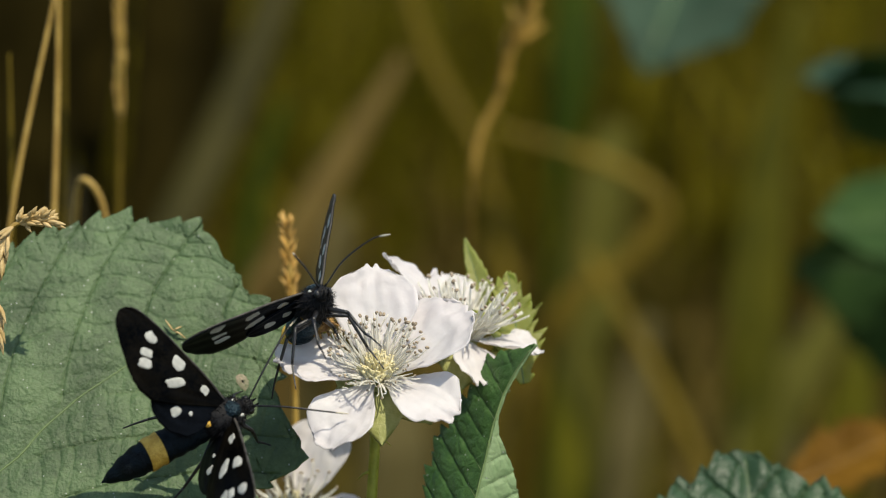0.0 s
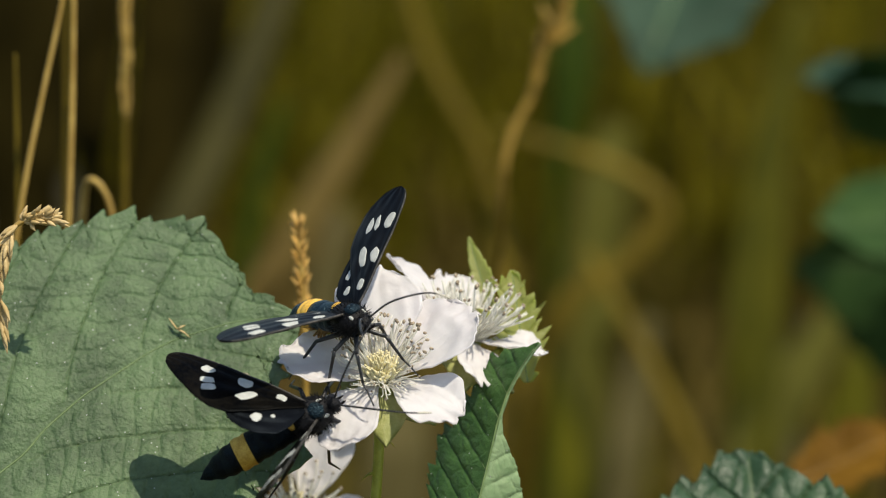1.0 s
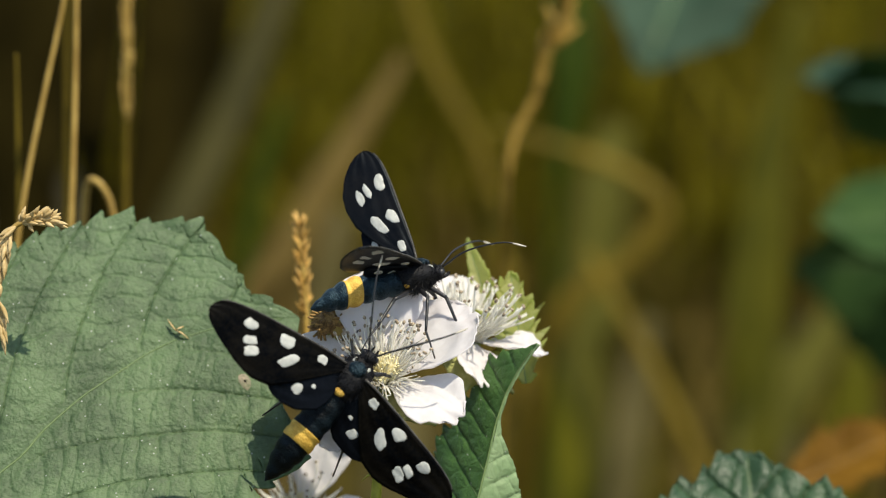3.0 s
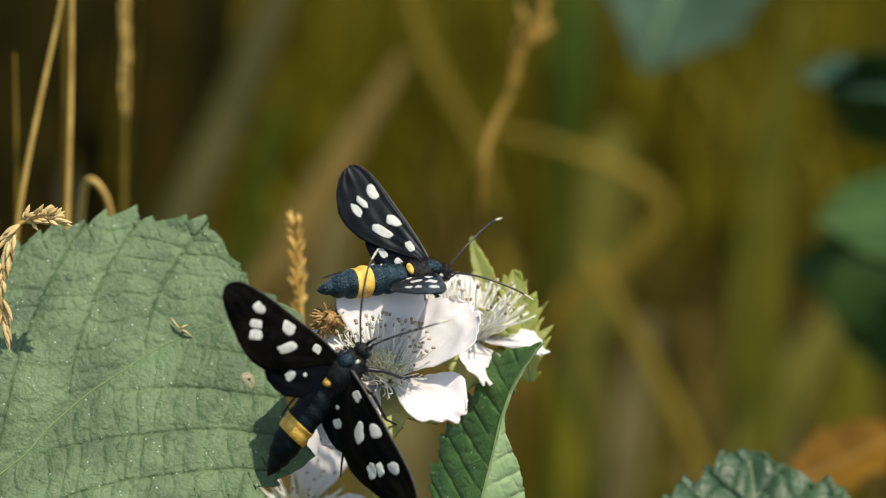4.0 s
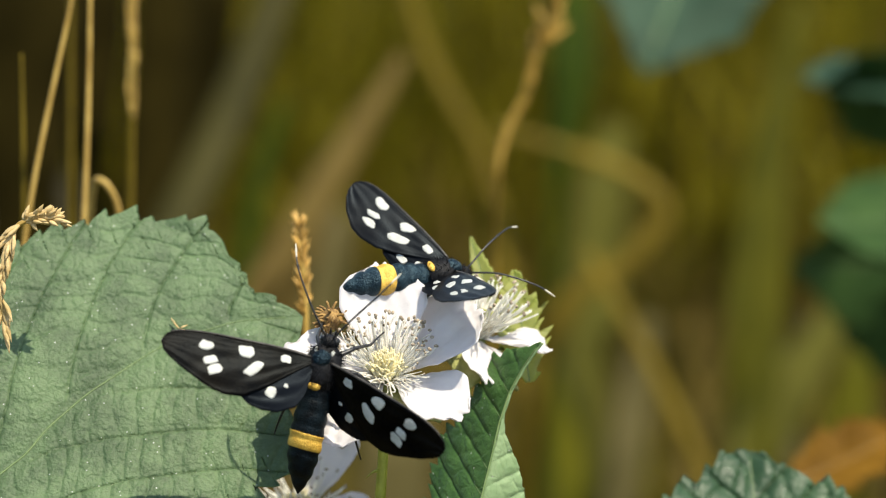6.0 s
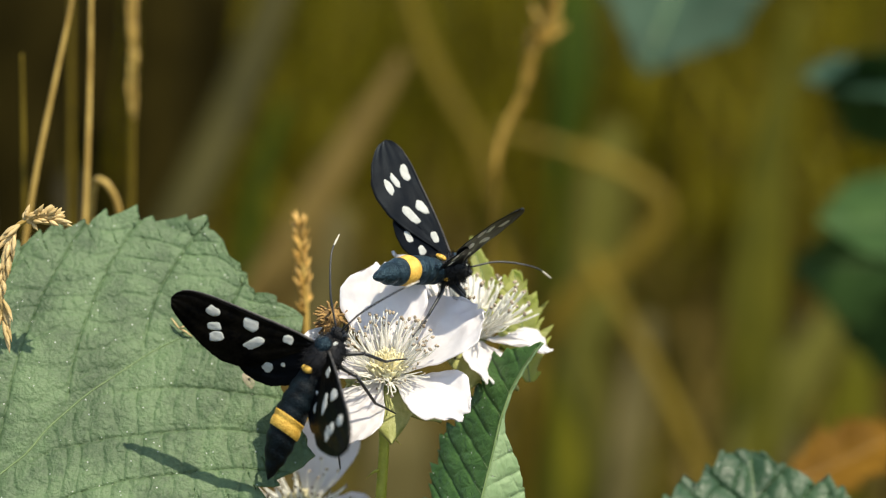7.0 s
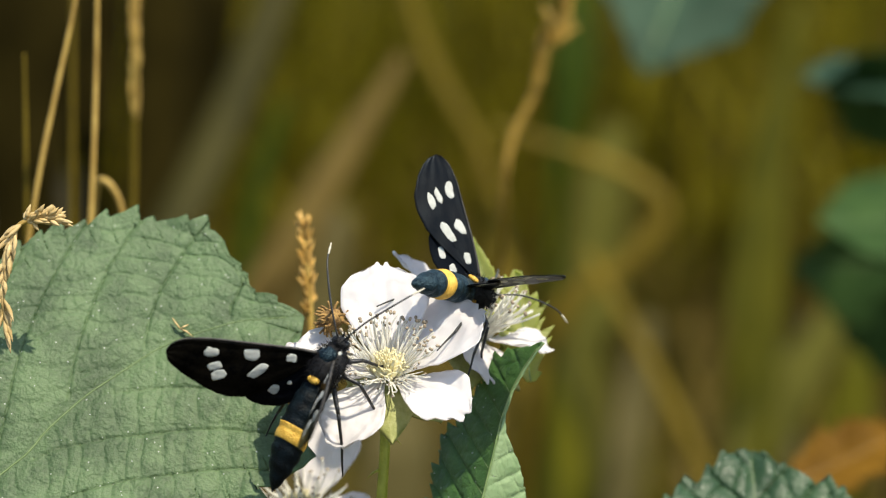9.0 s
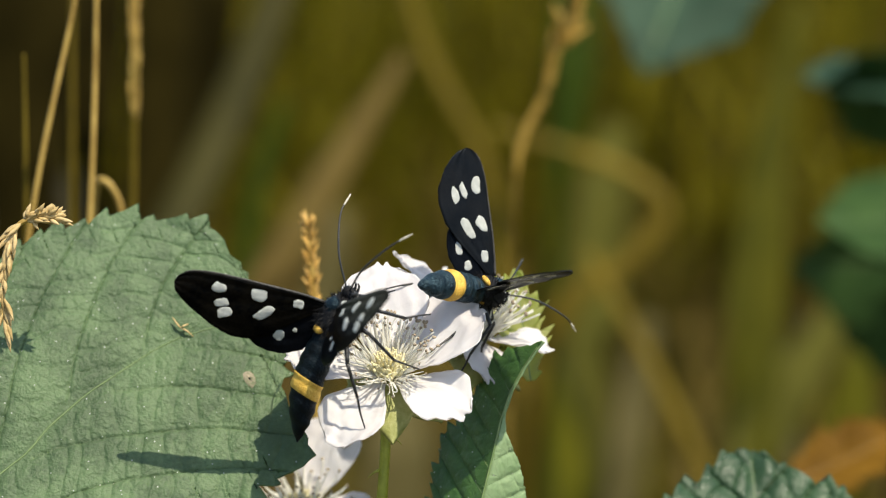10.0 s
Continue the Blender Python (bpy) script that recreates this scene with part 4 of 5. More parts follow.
def blade_height(s, c, lead, trail, wl, camber, seed, low=False):
    """Height of a wing's upper or lower face at s along the wing and c behind its front edge."""
    a, b = table(s, lead), table(s, trail)
    t = (c - a) / max(0.001, b - a)
    rib = (0.15 * abs((t * 3.6 + 0.15) % 1.0 - 0.5) + 0.03 * abs(math.sin(t * 9.3 * math.pi))) * min(1, s * 4)
    return -camber * wl * (c * c * 1.2 + s * s * 0.05) + rib * (0.6 if low else 1) + 0.12 * noise.noise((s * 5, c * 12, seed))


def wing_mesh(side, wl, lead, trail, s1, camber, seed, lift=0.0):
    """A wing blade with a stiff front edge, raised veins and two faces."""
    bm = bmesh.new()
    ns, nw = 44, 18
    layers = []
    for z0 in (0.035, -0.035):
        grid = []
        for i in range(ns + 1):
            s = s1 * (1 - (1 - i / ns) ** 1.35)
            a, b = table(s, lead), table(s, trail)
            row = []
            for j in range(nw + 1):
                t = j / nw
                c = a + (b - a) * t
                z = blade_height(s, c, lead, trail, wl, camber, seed, z0 < 0) + z0 + lift
                if t < 0.06:
                    z += 0.10 if z0 > 0 else -0.10
                fringe = 0.06 * noise.noise((s * 60, seed, 3)) * (t > 0.98)
                row.append(bm.verts.new((-(c * wl) + fringe, side * s * wl, z)))
            grid.append(row)
        for r0, r1 in zip(grid, grid[1:]):
            for j in range(nw):
                f = (r0[j], r0[j + 1], r1[j + 1], r1[j])
                bm.faces.new(f if (z0 > 0) == (side < 0) else f[::-1])
        layers.append(grid)
    top, low = layers
    rim_t = [r[0] for r in top] + top[-1][1:] + [r[-1] for r in reversed(top[:-1])]
    rim_l = [r[0] for r in low] + low[-1][1:] + [r[-1] for r in reversed(low[:-1])]
    for k in range(len(rim_t) - 1):
        bm.faces.new((rim_t[k], rim_t[k + 1], rim_l[k + 1], rim_l[k]))
    bmesh.ops.recalc_face_normals(bm, faces=bm.faces)
    return bm


def spot_mesh(side, wl, s, c, rs, rc, turn, blade, lift=0.0):
    """A clear white window in the wing, a little proud of both faces of the blade."""
    lead, trail, camber, seed = blade
    bm = bmesh.new()
    n = 20
    rims = []
    a0 = radians(turn)
    for dz, k, low in ((0.07, 0.3, False), (0.07, 0.6, False), (0.065, 0.88, False), (0.03, 1.0, False), (-0.03, 1.0, True), (-0.065, 0.88, True), (-0.07, 0.6, True), (-0.07, 0.3, True)):
        row = []
        for i in range(n):
            q = 2 * math.pi * i / n
            square = 1 / (abs(math.cos(q)) ** 2.6 + abs(math.sin(q)) ** 2.6) ** (1 / 2.6)
            r = k * 0.95 * square * (1 + 0.38 * noise.noise((math.cos(q) * 1.1 + s * 31, math.sin(q) * 1.1, seed + s * 40)))
            u, v = rs * math.cos(q) * r, rc * math.sin(q) * r
            sa, ca = s + u * math.cos(a0) - v * math.sin(a0), c + u * math.sin(a0) + v * math.cos(a0)
            row.append(bm.verts.new((-ca * wl, side * sa * wl, blade_height(sa, ca, lead, trail, wl, camber, seed, low) + dz + lift)))
        rims.append(row)
    for r0, r1 in zip(rims, rims[1:]):
        for i in range(n):
            bm.faces.new((r0[i], r0[(i + 1) % n], r1[(i + 1) % n], r1[i]))
    bm.faces.new(rims[0])
    bm.faces.new(rims[-1][::-1])
    bmesh.ops.recalc_face_normals(bm, faces=bm.faces)
    return bm


def lathe(bm, knots, x0, x1, n, sides, squash=0.92, droop=0.0, ridge=0.0, grow=0.0, seed=0):
    """A body of round sections along x; knots: x and radius."""
    rows = []
    for i in range(n + 1):
        x = x0 + (x1 - x0) * i / n
        r = table(-x, knots) + grow
        r += ridge * (abs(math.sin(x * math.pi / 1.55)) - 0.6)
        z0 = droop * (min(0, x + 2)) ** 2 - 0.4
        rows.append([bm.verts.new((x, r * math.cos(q), z0 + r * squash * math.sin(q) + 0.03 * noise.noise((x * 3, math.cos(q) * 3, math.sin(q) * 3 + seed))))
                     for q in (2 * math.pi * j / sides for j in range(sides))])
    for r0, r1 in zip(rows, rows[1:]):
        for j in range(sides):
            bm.faces.new((r0[j], r1[j], r1[(j + 1) % sides], r0[(j + 1) % sides]))
    bm.faces.new(rows[0])
    bm.faces.new(rows[-1][::-1])
    bmesh.ops.recalc_face_normals(bm, faces=bm.faces)
    return bm


def hairs(bm, centre, size, count, ln, rng, back=0.6):
    for _ in range(count):
        d = Vector((rng.gauss(0, 1), rng.gauss(0, 1), rng.gauss(0, 1))).normalized()
        p = Vector(centre) + Vector((d.x * size[0], d.y * size[1], d.z * size[2]))
        w = (d + Vector((-back, 0, 0)) + Vector((rng.uniform(-.4, .4), rng.uniform(-.4, .4), rng.uniform(-.4, .4)))).normalized()
        a = w.cross(Vector((0.3, 0.5, 0.8))).normalized() * 0.05
        b = w.cross(a).normalized() * 0.05
        q = ln * rng.uniform(0.6, 1.2)
        v = [bm.verts.new(p + a), bm.verts.new(p - a * 0.5 + b), bm.verts.new(p - a * 0.5 - b), bm.verts.new(p + w * q)]
        for f in ((0, 1, 3), (1, 2, 3), (2, 0, 3)):
            bm.faces.new([v[i] for i in f])
    return bm


ABDOMEN = [(1.2, 1.35), (2.5, 1.65), (4.5, 1.75), (7.0, 1.78), (8.6, 1.66), (10.0, 1.32), (11.0, 0.88), (11.7, 0.45), (12.25, 0.12)]
LEGS = (("front", (1.7, 0.7, -1.2), (2.9, 1.9, -2.3), (3.4, 2.4, -4.6), (4.6, 2.7, -6.2)),
        ("middle", (0.5, 0.9, -1.4), (0.6, 2.9, -2.0), (-0.2, 3.8, -4.8), (0.2, 4.3, -7.0)),
        ("hind", (-0.6, 0.8, -1.4), (-2.8, 2.6, -1.9), (-4.6, 3.4, -3.9), (-6.2, 3.9, -5.6)))


def moth(label, k, kb, wl, spots, hind_spots, trail, band, seed, droop, skin, membrane):
    """A black day-flying moth: thorax, head, abdomen with a yellow band, four spotted wings, six legs, two antennae. Returns it and its wings."""
    rng = random.Random(seed)
    ob = new("moth")
    ob.empty_display_size = 0.004
    tagged(ob, label, "moth", "spotted moths")
    bm = blob(bmesh.new(), (0.2 * k, 0, 0.1), (2.8 * k, 2.0 * k, 1.85 * k), 20, 14, 0.12)
    thorax = part("thorax", bm, M_FUR, ob)
    part("hair", hairs(bmesh.new(), (0.2 * k, 0, 0.1), (2.7 * k, 1.95 * k, 1.8 * k), 560, 0.8 * k, rng), M_FUR, thorax, smooth=False)
    part("shoulder_patch", blob(bmesh.new(), (1.2 * k, 0, 1.55 * k), (1.0 * k, 1.0 * k, 0.6 * k), 14, 8, 0.15), M_ABDOMEN, thorax, "blue-black glossy scales")
    head = part("head", blob(bmesh.new(), (3.05 * k, 0, 0.25 * k), (0.85 * k, 0.95 * k, 0.9 * k), 16, 12, 0.08), M_FUR, ob)
    part("hair", hairs(bmesh.new(), (3.0 * k, 0, 0.3 * k), (0.8 * k, 0.9 * k, 0.85 * k), 120, 0.45 * k, rng, -0.2), M_FUR, head, smooth=False)
    for sd in (1, -1):
        part("eye", blob(bmesh.new(), (3.3 * k, sd * 0.72 * k, 0.25 * k), (0.42 * k, 0.36 * k, 0.48 * k), 12, 9), M_LEG, head)
        part("palp", tube(bmesh.new(), [(3.6 * k, sd * 0.3 * k, -0.3 * k), (4.2 * k, sd * 0.3 * k, -0.1 * k), (4.5 * k, sd * 0.3 * k, 0.3 * k)], [0.16, 0.14, 0.06], 6, 6), M_FUR, head)
    knots = [(x * kb, r * k) for x, r in ABDOMEN]
    ridge, broad = (0.24, 0.95) if kb < 1.1 else (0.14, 0.78)
    belly = part("abdomen", lathe(bmesh.new(), knots, -1.2 * kb, -12.25 * kb, 56, 24, 0.92, droop, ridge), skin, ob)
    part("yellow_band", lathe(bmesh.new(), knots, -band + broad * kb, -band - broad * kb, 14, 28, 0.92, droop, ridge, 0.06, 4), M_YELLOW, belly, "yellow band round the abdomen")
    part("yellow_spot", blob(bmesh.new(), (-1.75 * k, 0, 1.35 * k), (0.45 * k, 0.75 * k, 0.35 * k), 12, 8, 0.2), M_YELLOW, belly, "yellow spot at the waist")
    for sd in (1, -1):
        part("yellow_spot", blob(bmesh.new(), (-1.0 * k, sd * 1.25 * k, -0.6 * k), (0.5 * k, 0.35 * k, 0.45 * k), 10, 8, 0.2), M_YELLOW, belly, "yellow spot on the flank")
    deep = 1.0 if kb > 1.1 else HIND_B
    hlead, htrail = [(q, c * deep) for q, c in HLEAD], [(q, c * deep) for q, c in HTRAIL]
    wings = {}
    for sd, key in ((1, "L"), (-1, "R")):
        root = (0.9 * k, sd * 0.9 * k, 1.4 * k)
        fore = part("forewing", wing_mesh(sd, wl, LEAD, trail, 0.98, 0.25, seed + sd), membrane, ob, "", True, mm(*root))
        edge = [(-(table(q, LEAD) - 0.004) * wl, sd * q * wl, blade_height(q, table(q, LEAD), LEAD, trail, wl, 0.25, seed + sd) + 0.05) for q in (0.02, 0.15, 0.3, 0.45, 0.6, 0.75, 0.87, 0.93)]
        part("front_rib", tube(bmesh.new(), edge, [0.16, 0.14, 0.10, 0.05], 6, 30), M_WING_EDGE, fore, "grey-brown stiff front edge")
        for _, s, c, rs, rc, turn in spots:
            part("spot", spot_mesh(sd, wl, s, c, rs * 1.06, rc * 1.08, turn, (LEAD, trail, 0.25, seed + sd)), M_SPOT, fore, "white translucent window")
        hind = part("hindwing", wing_mesh(sd, wl, hlead, htrail, 0.45, 0.25, seed + 5 + sd, -0.22), M_WING_BLUE, ob, "", True, mm(*root))
        for s, c, rs, rc in hind_spots:
            part("spot", spot_mesh(sd, wl, s, c, rs * 1.15, rc * 1.15, 0, (hlead, htrail, 0.25, seed + 5 + sd), -0.22), M_SPOT, hind, "white translucent window")
        wings[key] = (fore, hind, root)
        for x, y, z, r in ((1.9, 0.9, 1.0, 0.34), (0.2, 1.75, 0.3, 0.30), (-0.7, 1.6, -0.3, 0.26)):
            part("pale_patch", blob(bmesh.new(), (x * k, sd * y * k, z * k), (r * 1.3 * k, r * 0.7 * k, r * k), 10, 7, 0.3), M_SPOT, thorax, "tuft of pale scales")
        for name, a, b, c, d in LEGS:
            pts = [tuple((o + (q - o) * reach) * k * (sd if i == 1 else 1) for i, (q, o) in enumerate(zip(p, a))) for p, reach in ((a, 1), (b, 1.2), (c, 1.3), (d, 1.35))]
            leg = part(name + "_leg", tube(bmesh.new(), pts[:2], [0.32 * k, 0.22 * k], 7, 5), M_LEG, ob)
            part("shin", tube(bmesh.new(), pts[1:3], [0.21 * k, 0.16 * k], 7, 5), M_LEG, leg)
            foot = [pts[2], tuple((p + q) / 2 + (0.15 if i == 2 else 0) for i, (p, q) in enumerate(zip(pts[2], pts[3]))), pts[3]]
            part("foot", tube(bmesh.new(), foot, [0.15 * k, 0.11 * k, 0.08 * k], 6, 8), M_LEG, leg)
        feel = [(3.6 * k, sd * 0.45 * k, 0.9 * k), (6.1 * k, sd * 2.3 * k, 2.5 * k), (9.6 * k, sd * 4.7 * k, 3.1 * k), (12.0 * k, sd * 5.9 * k, 2.4 * k)]
        line = smooth_line(feel, 20)
        ant = part("antenna", tube(bmesh.new(), line[:17], [0.11, 0.12, 0.09], 6, 24), M_LEG, ob)
        part("antenna_tip", tube(bmesh.new(), line[16:], [0.09, 0.13, 0.05], 6, 6), M_PALE, ant, "pale antenna tip")
    return ob, wings


MOTH_A, WINGS_A = moth("large black moth with white-spotted wings on the flower", 1.05, 1.15, 17.2, SPOTS_A, ((0.25, 0.272, 0.032, 0.032), (0.16, 0.215, 0.013, 0.012)), TRAIL_A, 8.03, 11, -0.029, M_ABDOMEN_BLACK, M_WING_DULL)
MOTH_B, WINGS_B = moth("black moth with white-spotted wings and golden belt", 1.0, 1.0, 15.8, SPOTS_B, ((0.259, 0.229, 0.042, 0.024), (0.13, 0.18, 0.036, 0.024)), TRAIL_B, 7.24, 23, -0.017, M_ABDOMEN, M_WING)
MOTH_C, WINGS_C = moth("black white-spotted moth flying past the flowers", 1.0, 1.0, 15.8, SPOTS_B, ((0.26, 0.24, 0.034, 0.03), (0.15, 0.20, 0.018, 0.016)), TRAIL_B, 6.8, 37, -0.008, M_ABDOMEN, M_WING)

# seconds; x, y, z in mm in the spray's frame; turn of the body; turns of the left and of the right wings (degrees)
MOTH_A_ROWS = [
    (0, -24.72, -5.3, -18.77, 67.8, -22.8, 21.6, 30.5, 7.5, 32.5, -48.5, -35.4, 9.3),
    (0.5, -18.77, -5.8, -18.67, 68.8, -17.2, 4, 28.8, 41.9, 44.5, -53.3, -28.3, -2.9),
    (0.6, -18.57, -6, -17.56, 81.8, -25.2, 6.1, 10.8, -1.9, 23.9, -75.3, -43.2, 2.1),
    (0.7, -18.12, -5.7, -16.74, 84, -26.5, -1.7, 23, 51.7, 46.1, -87.7, -45.9, 11.9),
    (1, -15.05, -5.8, -18.67, 80.2, -27.5, 0.9, -5.3, 49.8, 36.7, -74, -30, 9.6),
    (1.1, -14.43, -6.3, -18.37, 60.3, -20.9, 2.2, 38.5, -12.5, 34.8, -7.4, 6.5, -14.1),
    (1.3, -13.72, -7, -17.66, 75.4, -25.7, 8, 19.6, 10.6, 34.3, -4, 4.2, -14.3),
    (1.4, -13.32, -6.5, -17.05, 72.5, -31, 6.5, 23.6, 2.7, 33.8, -20.4, -5.6, -14.4),
    (1.5, -12.71, -6.8, -16.75, 82.3, -38.2, 0.1, 3.4, 32.7, 31.4, -61.9, -27.3, 0.9),
    (1.7, -13.02, -6.5, -14.53, 84, -44.7, 13.7, 2.6, 5, 21.6, -71.3, -36.2, -3.6),
    (1.9, -11.91, -6.4, -14.43, 66.2, -38.1, 12.2, 27, 0.8, 27.7, -12.7, 0.3, -10.7),
    (2, -10.8, -5.9, -14.33, 64.9, -36.2, 20.7, 13.6, 2.2, 22.4, 26.5, 14.5, 4.2),
    (2.3, -8.58, -7, -15.64, 88.8, -51.4, 20.2, 38, -21.5, 14.6, 22.8, 7.1, -14.2),
    (2.5, -9.38, -6.8, -16.35, 79.2, -43.6, 17.2, 31.2, -20.3, 15.8, 24.6, 25.7, -0.9),
    (2.7, -9.88, -7, -15.58, 75.7, -46.3, 18.8, 10.4, 2.6, 18, 7.5, -3.9, -8.1),
    (4, -11.06, -8, -13.62, 62.7, -46, 2.6, 59.1, 8.2, 24.6, 10.9, -19, -22.3),
    (4.5, -10.71, -7.2, -13.71, 57.1, -44.7, 5, 52.3, 8.6, 27.3, 13.3, -17.7, -21.7),
    (5, -10.97, -7, -14.15, 57.9, -47.3, 4.6, 43.2, 15.9, 28.8, 9.7, -16.8, -22.4),
    (5.2, -12.16, -6.8, -14.51, 55, -48, -4.3, 45.8, 9, 46.6, 14.1, 13.5, -8.5),
    (5.5, -13.54, -6.4, -14.28, 89.6, -64.4, -4.9, 3.9, 41.3, 30.4, -65.9, -31.6, -3.6),
    (5.7, -13.42, -6.5, -13.96, 88.8, -74.2, -8.1, 38.8, 34.6, 33.4, -10.2, -27.2, -8.6),
    (6.8, -13.22, -9, -12.41, 53.4, -56.4, 14.3, 11, -29.5, 4.2, -36.7, -20.1, -16.9),
    (7, -13.2, -7.6, -12.2, 45, -54.3, 13.6, 30.5, -27.5, 0, -26.2, -25.2, -17.7),
    (7.5, -12.4, -8.5, -12.2, 45.4, -49.4, 17.2, 36.1, -31.4, -2.5, -22.3, -28.2, -9.8),
    (8, -11.6, -6.9, -13.4, 36.3, -41.3, 27.8, 53.9, -31, -3.5, -36.7, -27.9, -24.8),
    (8.5, -12.7, -7.5, -13.4, 53, -55.6, 20.3, 44.4, -33.5, 7, -58.3, -30.8, -15),
    (9, -12.9, -7.2, -13.3, 48.3, -57.3, 23.5, 35.9, -35.1, 9.1, -55.8, -30.9, -18.1),
    (9.5, -12.1, -9, -9.9, 47.7, -69.5, 18.1, 30.4, -19, 8.5, -41, -28.4, -16.3),
    (10, -11.8, -6.9, -7.8, 43.6, -58.2, -1.6, 57.7, -20.6, 3.5, -26.7, 10.7, 15.8),
]
MOTH_B_ROWS = [
    (0, -14.4, -2.4, -6.4, 11.3, -23.4, -66.9, 58.6, -13.9, 5.3, 7.6, -8.4, -5.7),
    (0.5, -13.1, -2.1, -6, 21.4, -21.9, -50.7, 48.7, -8.9, -1.2, -41.6, -11.6, -9.9),
    (0.7, -10.7, -1.5, -6.3, 11.4, -3, -49.5, 24, -4.4, 22.3, 2.4, -0.8, -31.1),
    (1, -10.5, -3.1, -7.9, 26, 10, -50.8, 34.5, -3, 10.6, -15, 0.8, -4.1),
    (1.3, -10, -2.8, -7.7, 38.9, 19.4, -58.9, 11.6, 0.6, 22.1, -34.7, 14.1, 9.1),
    (1.5, -9.7, -3.2, -5.6, 26, -10.2, -38.3, 53.4, -8.6, 19.9, -35.3, -17.3, 14.3),
    (1.7, -8.2, 0.5, -4.7, -1.3, -16.7, -25.8, 26.4, -12.2, 12.3, -34.4, -17.7, 22.2),
    (2, -8.4, 0.8, -3.8, 3, -15.4, 29.7, 113.9, -3.8, -61.1, -56.8, -27, -21.5),
    (2.3, -6.4, 0.3, -3.6, 16.5, -14.6, 27.7, 66.9, -15.4, 2.5, -12.8, -16.9, -39.2),
    (2.5, -6.9, 0.8, -4.3, 41.7, -16.7, 38.8, 34.9, -24.3, 1.7, -31, -30.4, -40.9),
    (2.7, -5.1, 1.2, -3.3, 5.3, -10.1, 21.8, 57.7, -18.8, -17, -13.7, -9, -43.5),
    (3.8, -2.5, 6, -4.2, 0.2, 9.4, 16.2, 76.1, -21.5, -17.6, -26.1, -28.3, -16.7),
    (4, -2.7, 5.4, -3, 54.6, -2.2, 28.3, -1.4, -26.5, 18.3, -45.3, -18.3, -17.6),
    (4.5, -0.6, 5, -4.9, 52.5, 11.2, 27.9, -13.1, -27.8, 26.2, -20.4, -24.3, -1.3),
    (5, -0.2, 4.8, -3.7, 49, 2.9, 26.3, 3.8, -26.8, 26.1, -25.9, -25.2, 3.1),
    (5.5, -0.1, 4.5, -3.5, 43.5, 5.7, 36.5, 35.6, -34.3, 4.8, -78.7, -39.5, 45.2),
    (5.7, -0.2, 6.1, -3.4, 51.1, 3.5, 30.5, -12.3, -25, 27.1, -34.7, -18.5, 4.8),
    (6.8, -0.4, 8, -2.3, 13.8, 1.2, 44.2, 55.8, -28.4, 5.4, -50.4, -20.8, -4.8),
    (7, 0.4, 6.9, -2.4, 20.7, 5.8, 52, 51, -29.3, -5.6, -44.7, -23.5, -8.3),
    (7.5, 0.6, 7.3, -2.3, 14.5, -1.4, 46.6, 37.2, -31.6, -3, -36.2, -39, 4),
    (8, 1.5, 7.8, -1.8, 21.4, -1.3, 37.5, 26, -28.1, 0.6, -41.9, -31.2, -3.1),
    (8.5, 2.2, 7.5, -3.2, 23.3, 6.7, 55.2, 53.6, -24.4, -9.1, -62.8, -21.3, -2.4),
    (9, 3.6, 6.5, -5, 29.8, 14.1, 60.3, 50.5, -32.7, -12.3, -26.8, -17.4, -22.4),
    (9.5, 4.9, 7, -5.3, 34.4, 21.8, 64.2, 21.8, -35, 1, -11, -35.8, -16.9),
    (10, 4.9, 6, -4.9, 46.1, 11.2, 59, 44.5, -35.8, -11.6, -47.7, -25.2, -16.8),
]
MOTH_C_ROWS = [
    (0, -61.8, -30, -31.8, 42.1, -64.8, 45, 19.7, -3.4, 9.4, -19.7, -3.4, -9.4),
    (2.1, -59.5, -30, -29.6, 42.1, -64.8, 45, 19.7, -3.4, 9.4, -19.7, -3.4, -9.4),
    (2.3, -48.6, -34, -18.2, 32.4, -77.2, 47.9, 29.1, -7.4, 13.1, -29.9, 16.3, 10.5),
    (2.4, -42, -41.8, 0.7, -26.7, -93.1, 105.5, 19.4, -5.1, 14.1, -24.1, -21.4, 5.2),
    (2.5, -17.8, -45.1, -4.5, 79.6, -48.4, -29.4, 23.2, -1.3, 24.9, -29.8, 3.8, 27.6),
    (2.6, 18.1, -38, -20.7, -15.9, -20, 72.1, -4.5, -1.8, -13.3, -35.4, -58, -22),
    (2.7, 18.8, -27.9, -22.8, 2.5, -23.5, 85.6, 11.4, -35.3, 61.8, -18.5, -40.3, -59),
    (2.8, 20, -26, -28.4, 0, -66, 90, 26.6, -14.5, 26.6, -26.6, -14.5, -26.6),
    (3.2, 21.7, -20, -40.8, 0, -36.9, 90, 17.5, -9.8, 28.5, -17.5, -9.8, -28.5),
    (10, 21.7, -20, -40.8, 0, -36.9, 90, 17.5, -9.8, 28.5, -17.5, -9.8, -28.5),
]


def fly(ob, wings, rows):
    """Keys a moth's body, and its four wings in the body's space."""
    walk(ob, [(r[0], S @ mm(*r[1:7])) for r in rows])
    for key, i in (("L", 7), ("R", 10)):
        fore, hind, root = wings[key]
        for w in (fore, hind):
            walk(w, [(r[0], mm(*root, *r[i:i + 3])) for r in rows])


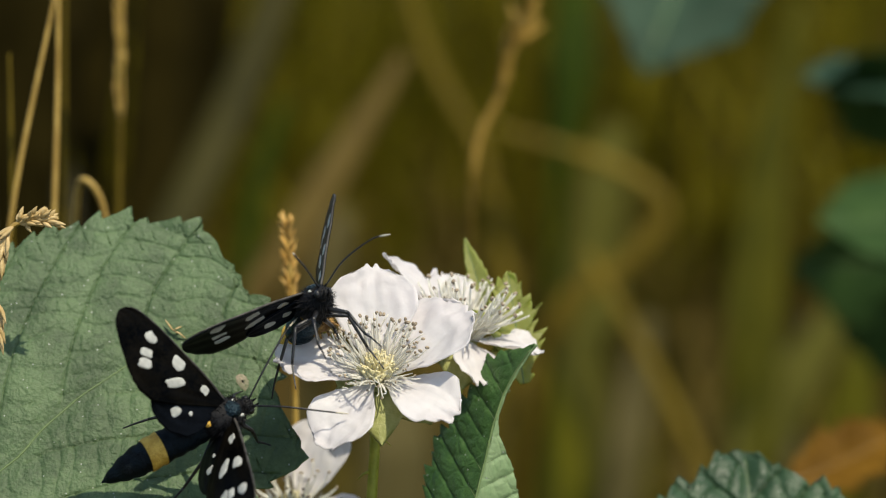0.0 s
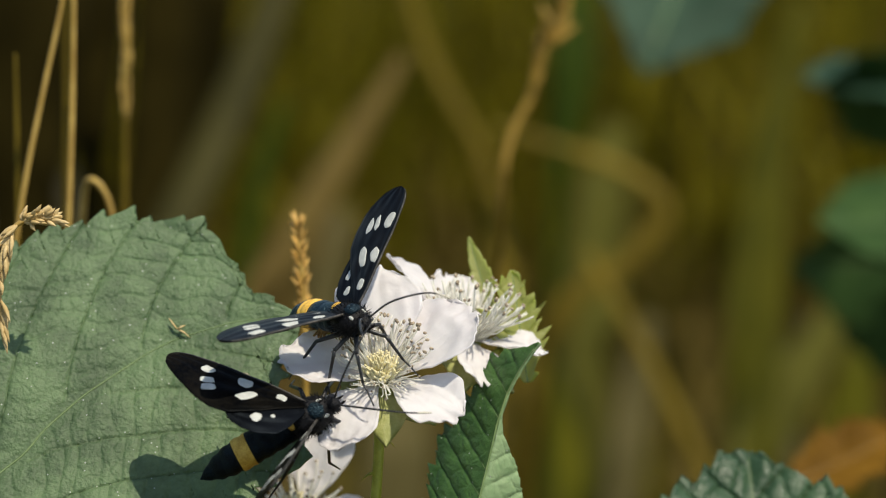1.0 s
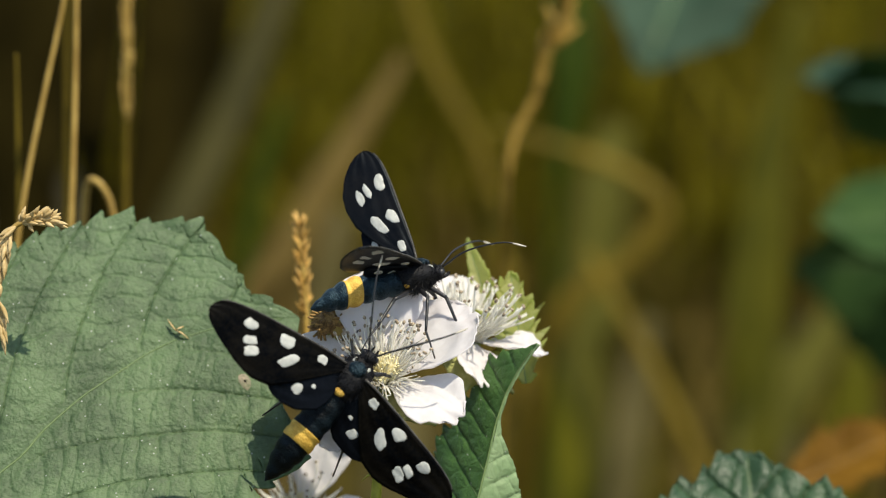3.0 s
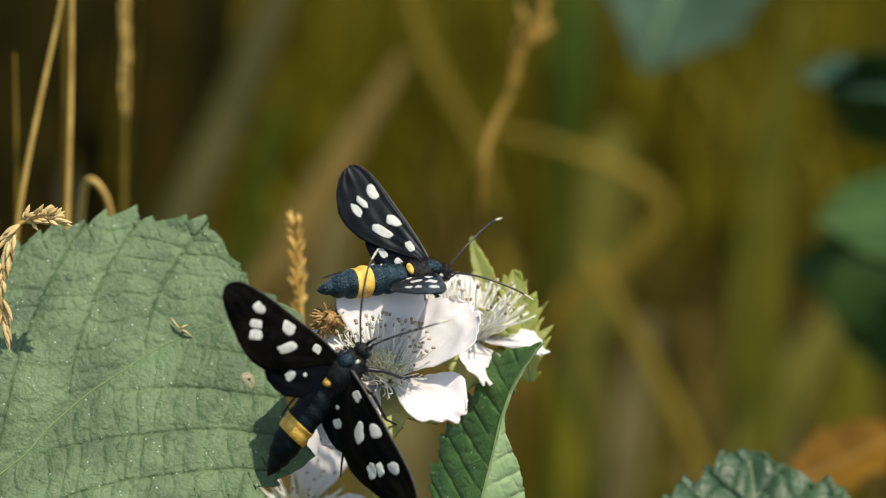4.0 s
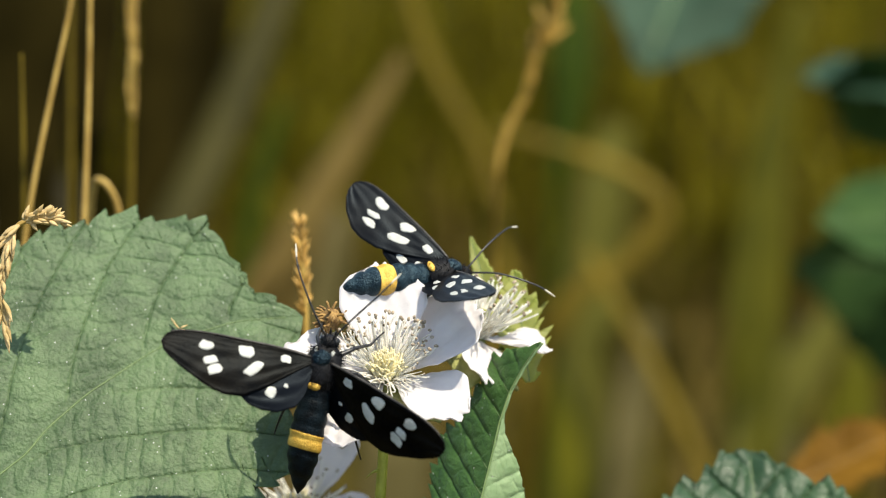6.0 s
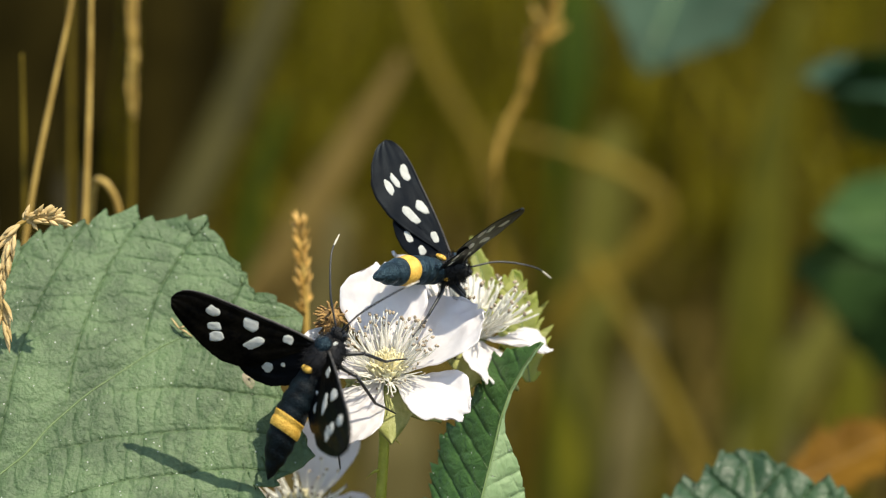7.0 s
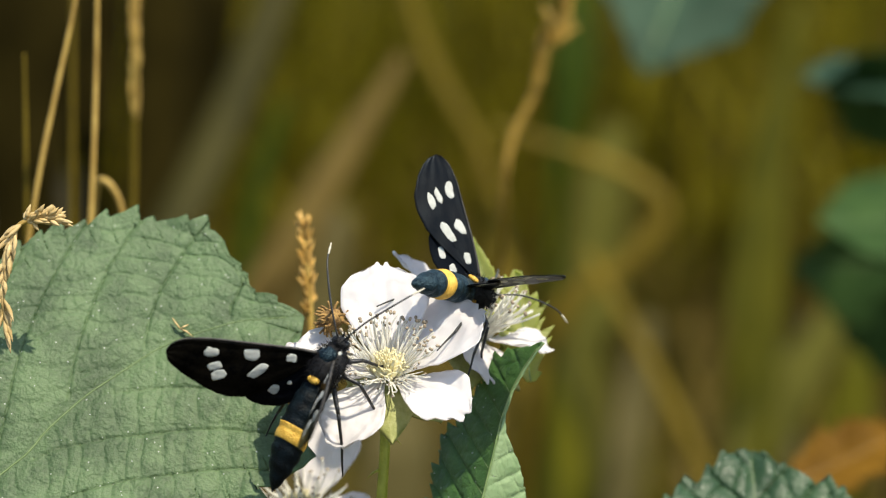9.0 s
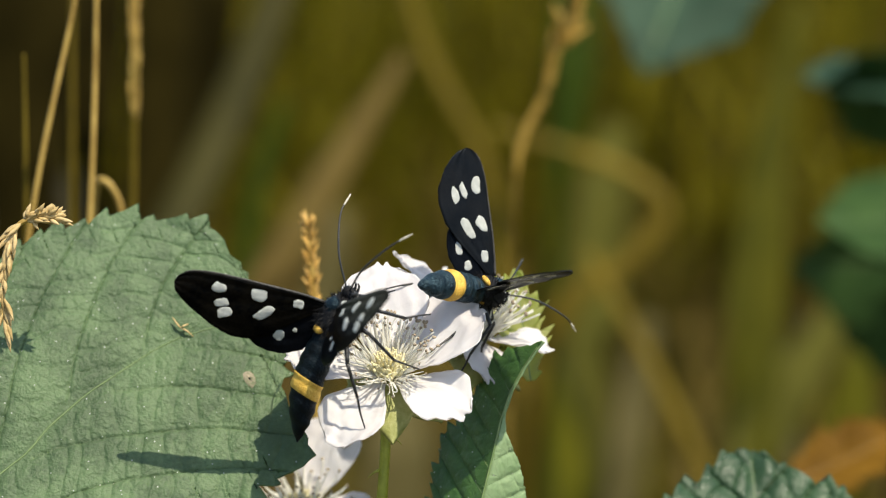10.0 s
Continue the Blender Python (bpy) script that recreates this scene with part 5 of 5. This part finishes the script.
PLANT = [(0, -0.72, -0.22), (0.5, -0.65, -0.22), (1.0, -0.27, -0.06), (1.5, -0.42, -0.2), (2.0, -0.55, -0.35), (2.3, 0.2, 0.15), (2.5, -0.2, -0.18), (2.7, -0.5, -0.2),
         (4.0, 0, 0), (4.5, 0.07, 0.12), (5.0, -0.25, -0.06), (5.5, -0.1, -0.05), (7.0, 0, 0), (8.0, 0.08, 0), (9.0, 0.1, 0), (9.5, 0.2, 0), (10.0, 0.1, 0.1)]
FLOWERS = [(0, -1.08, -0.19), (0.5, -1.05, -0.25), (1.0, -0.6, -0.3), (1.5, -0.7, -0.35), (2.0, -0.85, -0.3), (2.3, -0.1, 0.1), (2.5, -0.4, -0.4), (2.7, -0.6, -0.4),
           (4.0, -0.38, -0.2), (4.5, -0.2, -0.1), (5.0, -0.38, -0.1), (5.5, -0.2, 0), (7.0, 0, 0), (8.0, 0.05, 0), (9.0, 0.1, 0), (9.5, 0.2, 0), (10.0, 0.15, 0)]


def motions():
    for ob in (LEAF_A, LEAF_B, LEAF_C, LEAF_E, TUFT, FLORET):
        sway(ob, PLANT)
    sway(LEAF_D, [(t, dx * 0.9, dz * 0.5) for t, dx, dz in PLANT])
    for ob in (FLOWER_A, FLOWER_B, FLOWER_C, WITHERED):
        sway(ob, FLOWERS)
    for ob, f in ((STEM_A, 1.0), (STEM_B, 0.55), (STEM_C, 0.45), (STEM_E, 0.5), (STEM_F, 0.3), (STEM_D, 0.4)):
        bend(ob, [(t, dx * f, 0) for t, dx in ((0, -4.0), (0.5, -3.5), (1.0, -2.2), (1.5, -1.4), (2.0, -0.2), (2.3, 0.8), (2.5, 0.0), (2.7, -1.3), (4.0, -2.4),
                                               (4.5, -2.1), (5.0, -1.5), (5.5, -0.5), (7.0, -0.2), (8.0, 0.2), (9.0, 0.5), (9.5, 0.6), (10.0, 0.4))])
    bend(SPIKE, [(t, dx, 0) for t, dx in ((0, -1.6), (1.0, -0.3), (2.3, 1.6), (2.7, 0.6), (4.0, -0.7), (4.5, -0.6), (5.5, -0.2), (7.0, -0.1), (8.0, 0.2), (9.0, 0.4), (10.0, 0.9))])
    bend(PANICLE, [(t, dx, 0) for t, dx in ((0, -4.5), (0.5, -3), (1.0, 0.5), (1.5, 1), (2.0, 3), (2.3, 6), (2.5, 2.6), (2.7, 2.0), (4.0, -3), (4.5, -2), (5.5, -0.3),
                                            (7.0, -1), (7.5, -0.5), (9.0, 0.8), (9.5, 2.2), (10.0, 2.5))])
    fly(MOTH_A, WINGS_A, MOTH_A_ROWS)
    fly(MOTH_B, WINGS_B, MOTH_B_ROWS)
    fly(MOTH_C, WINGS_C, MOTH_C_ROWS)


motions()
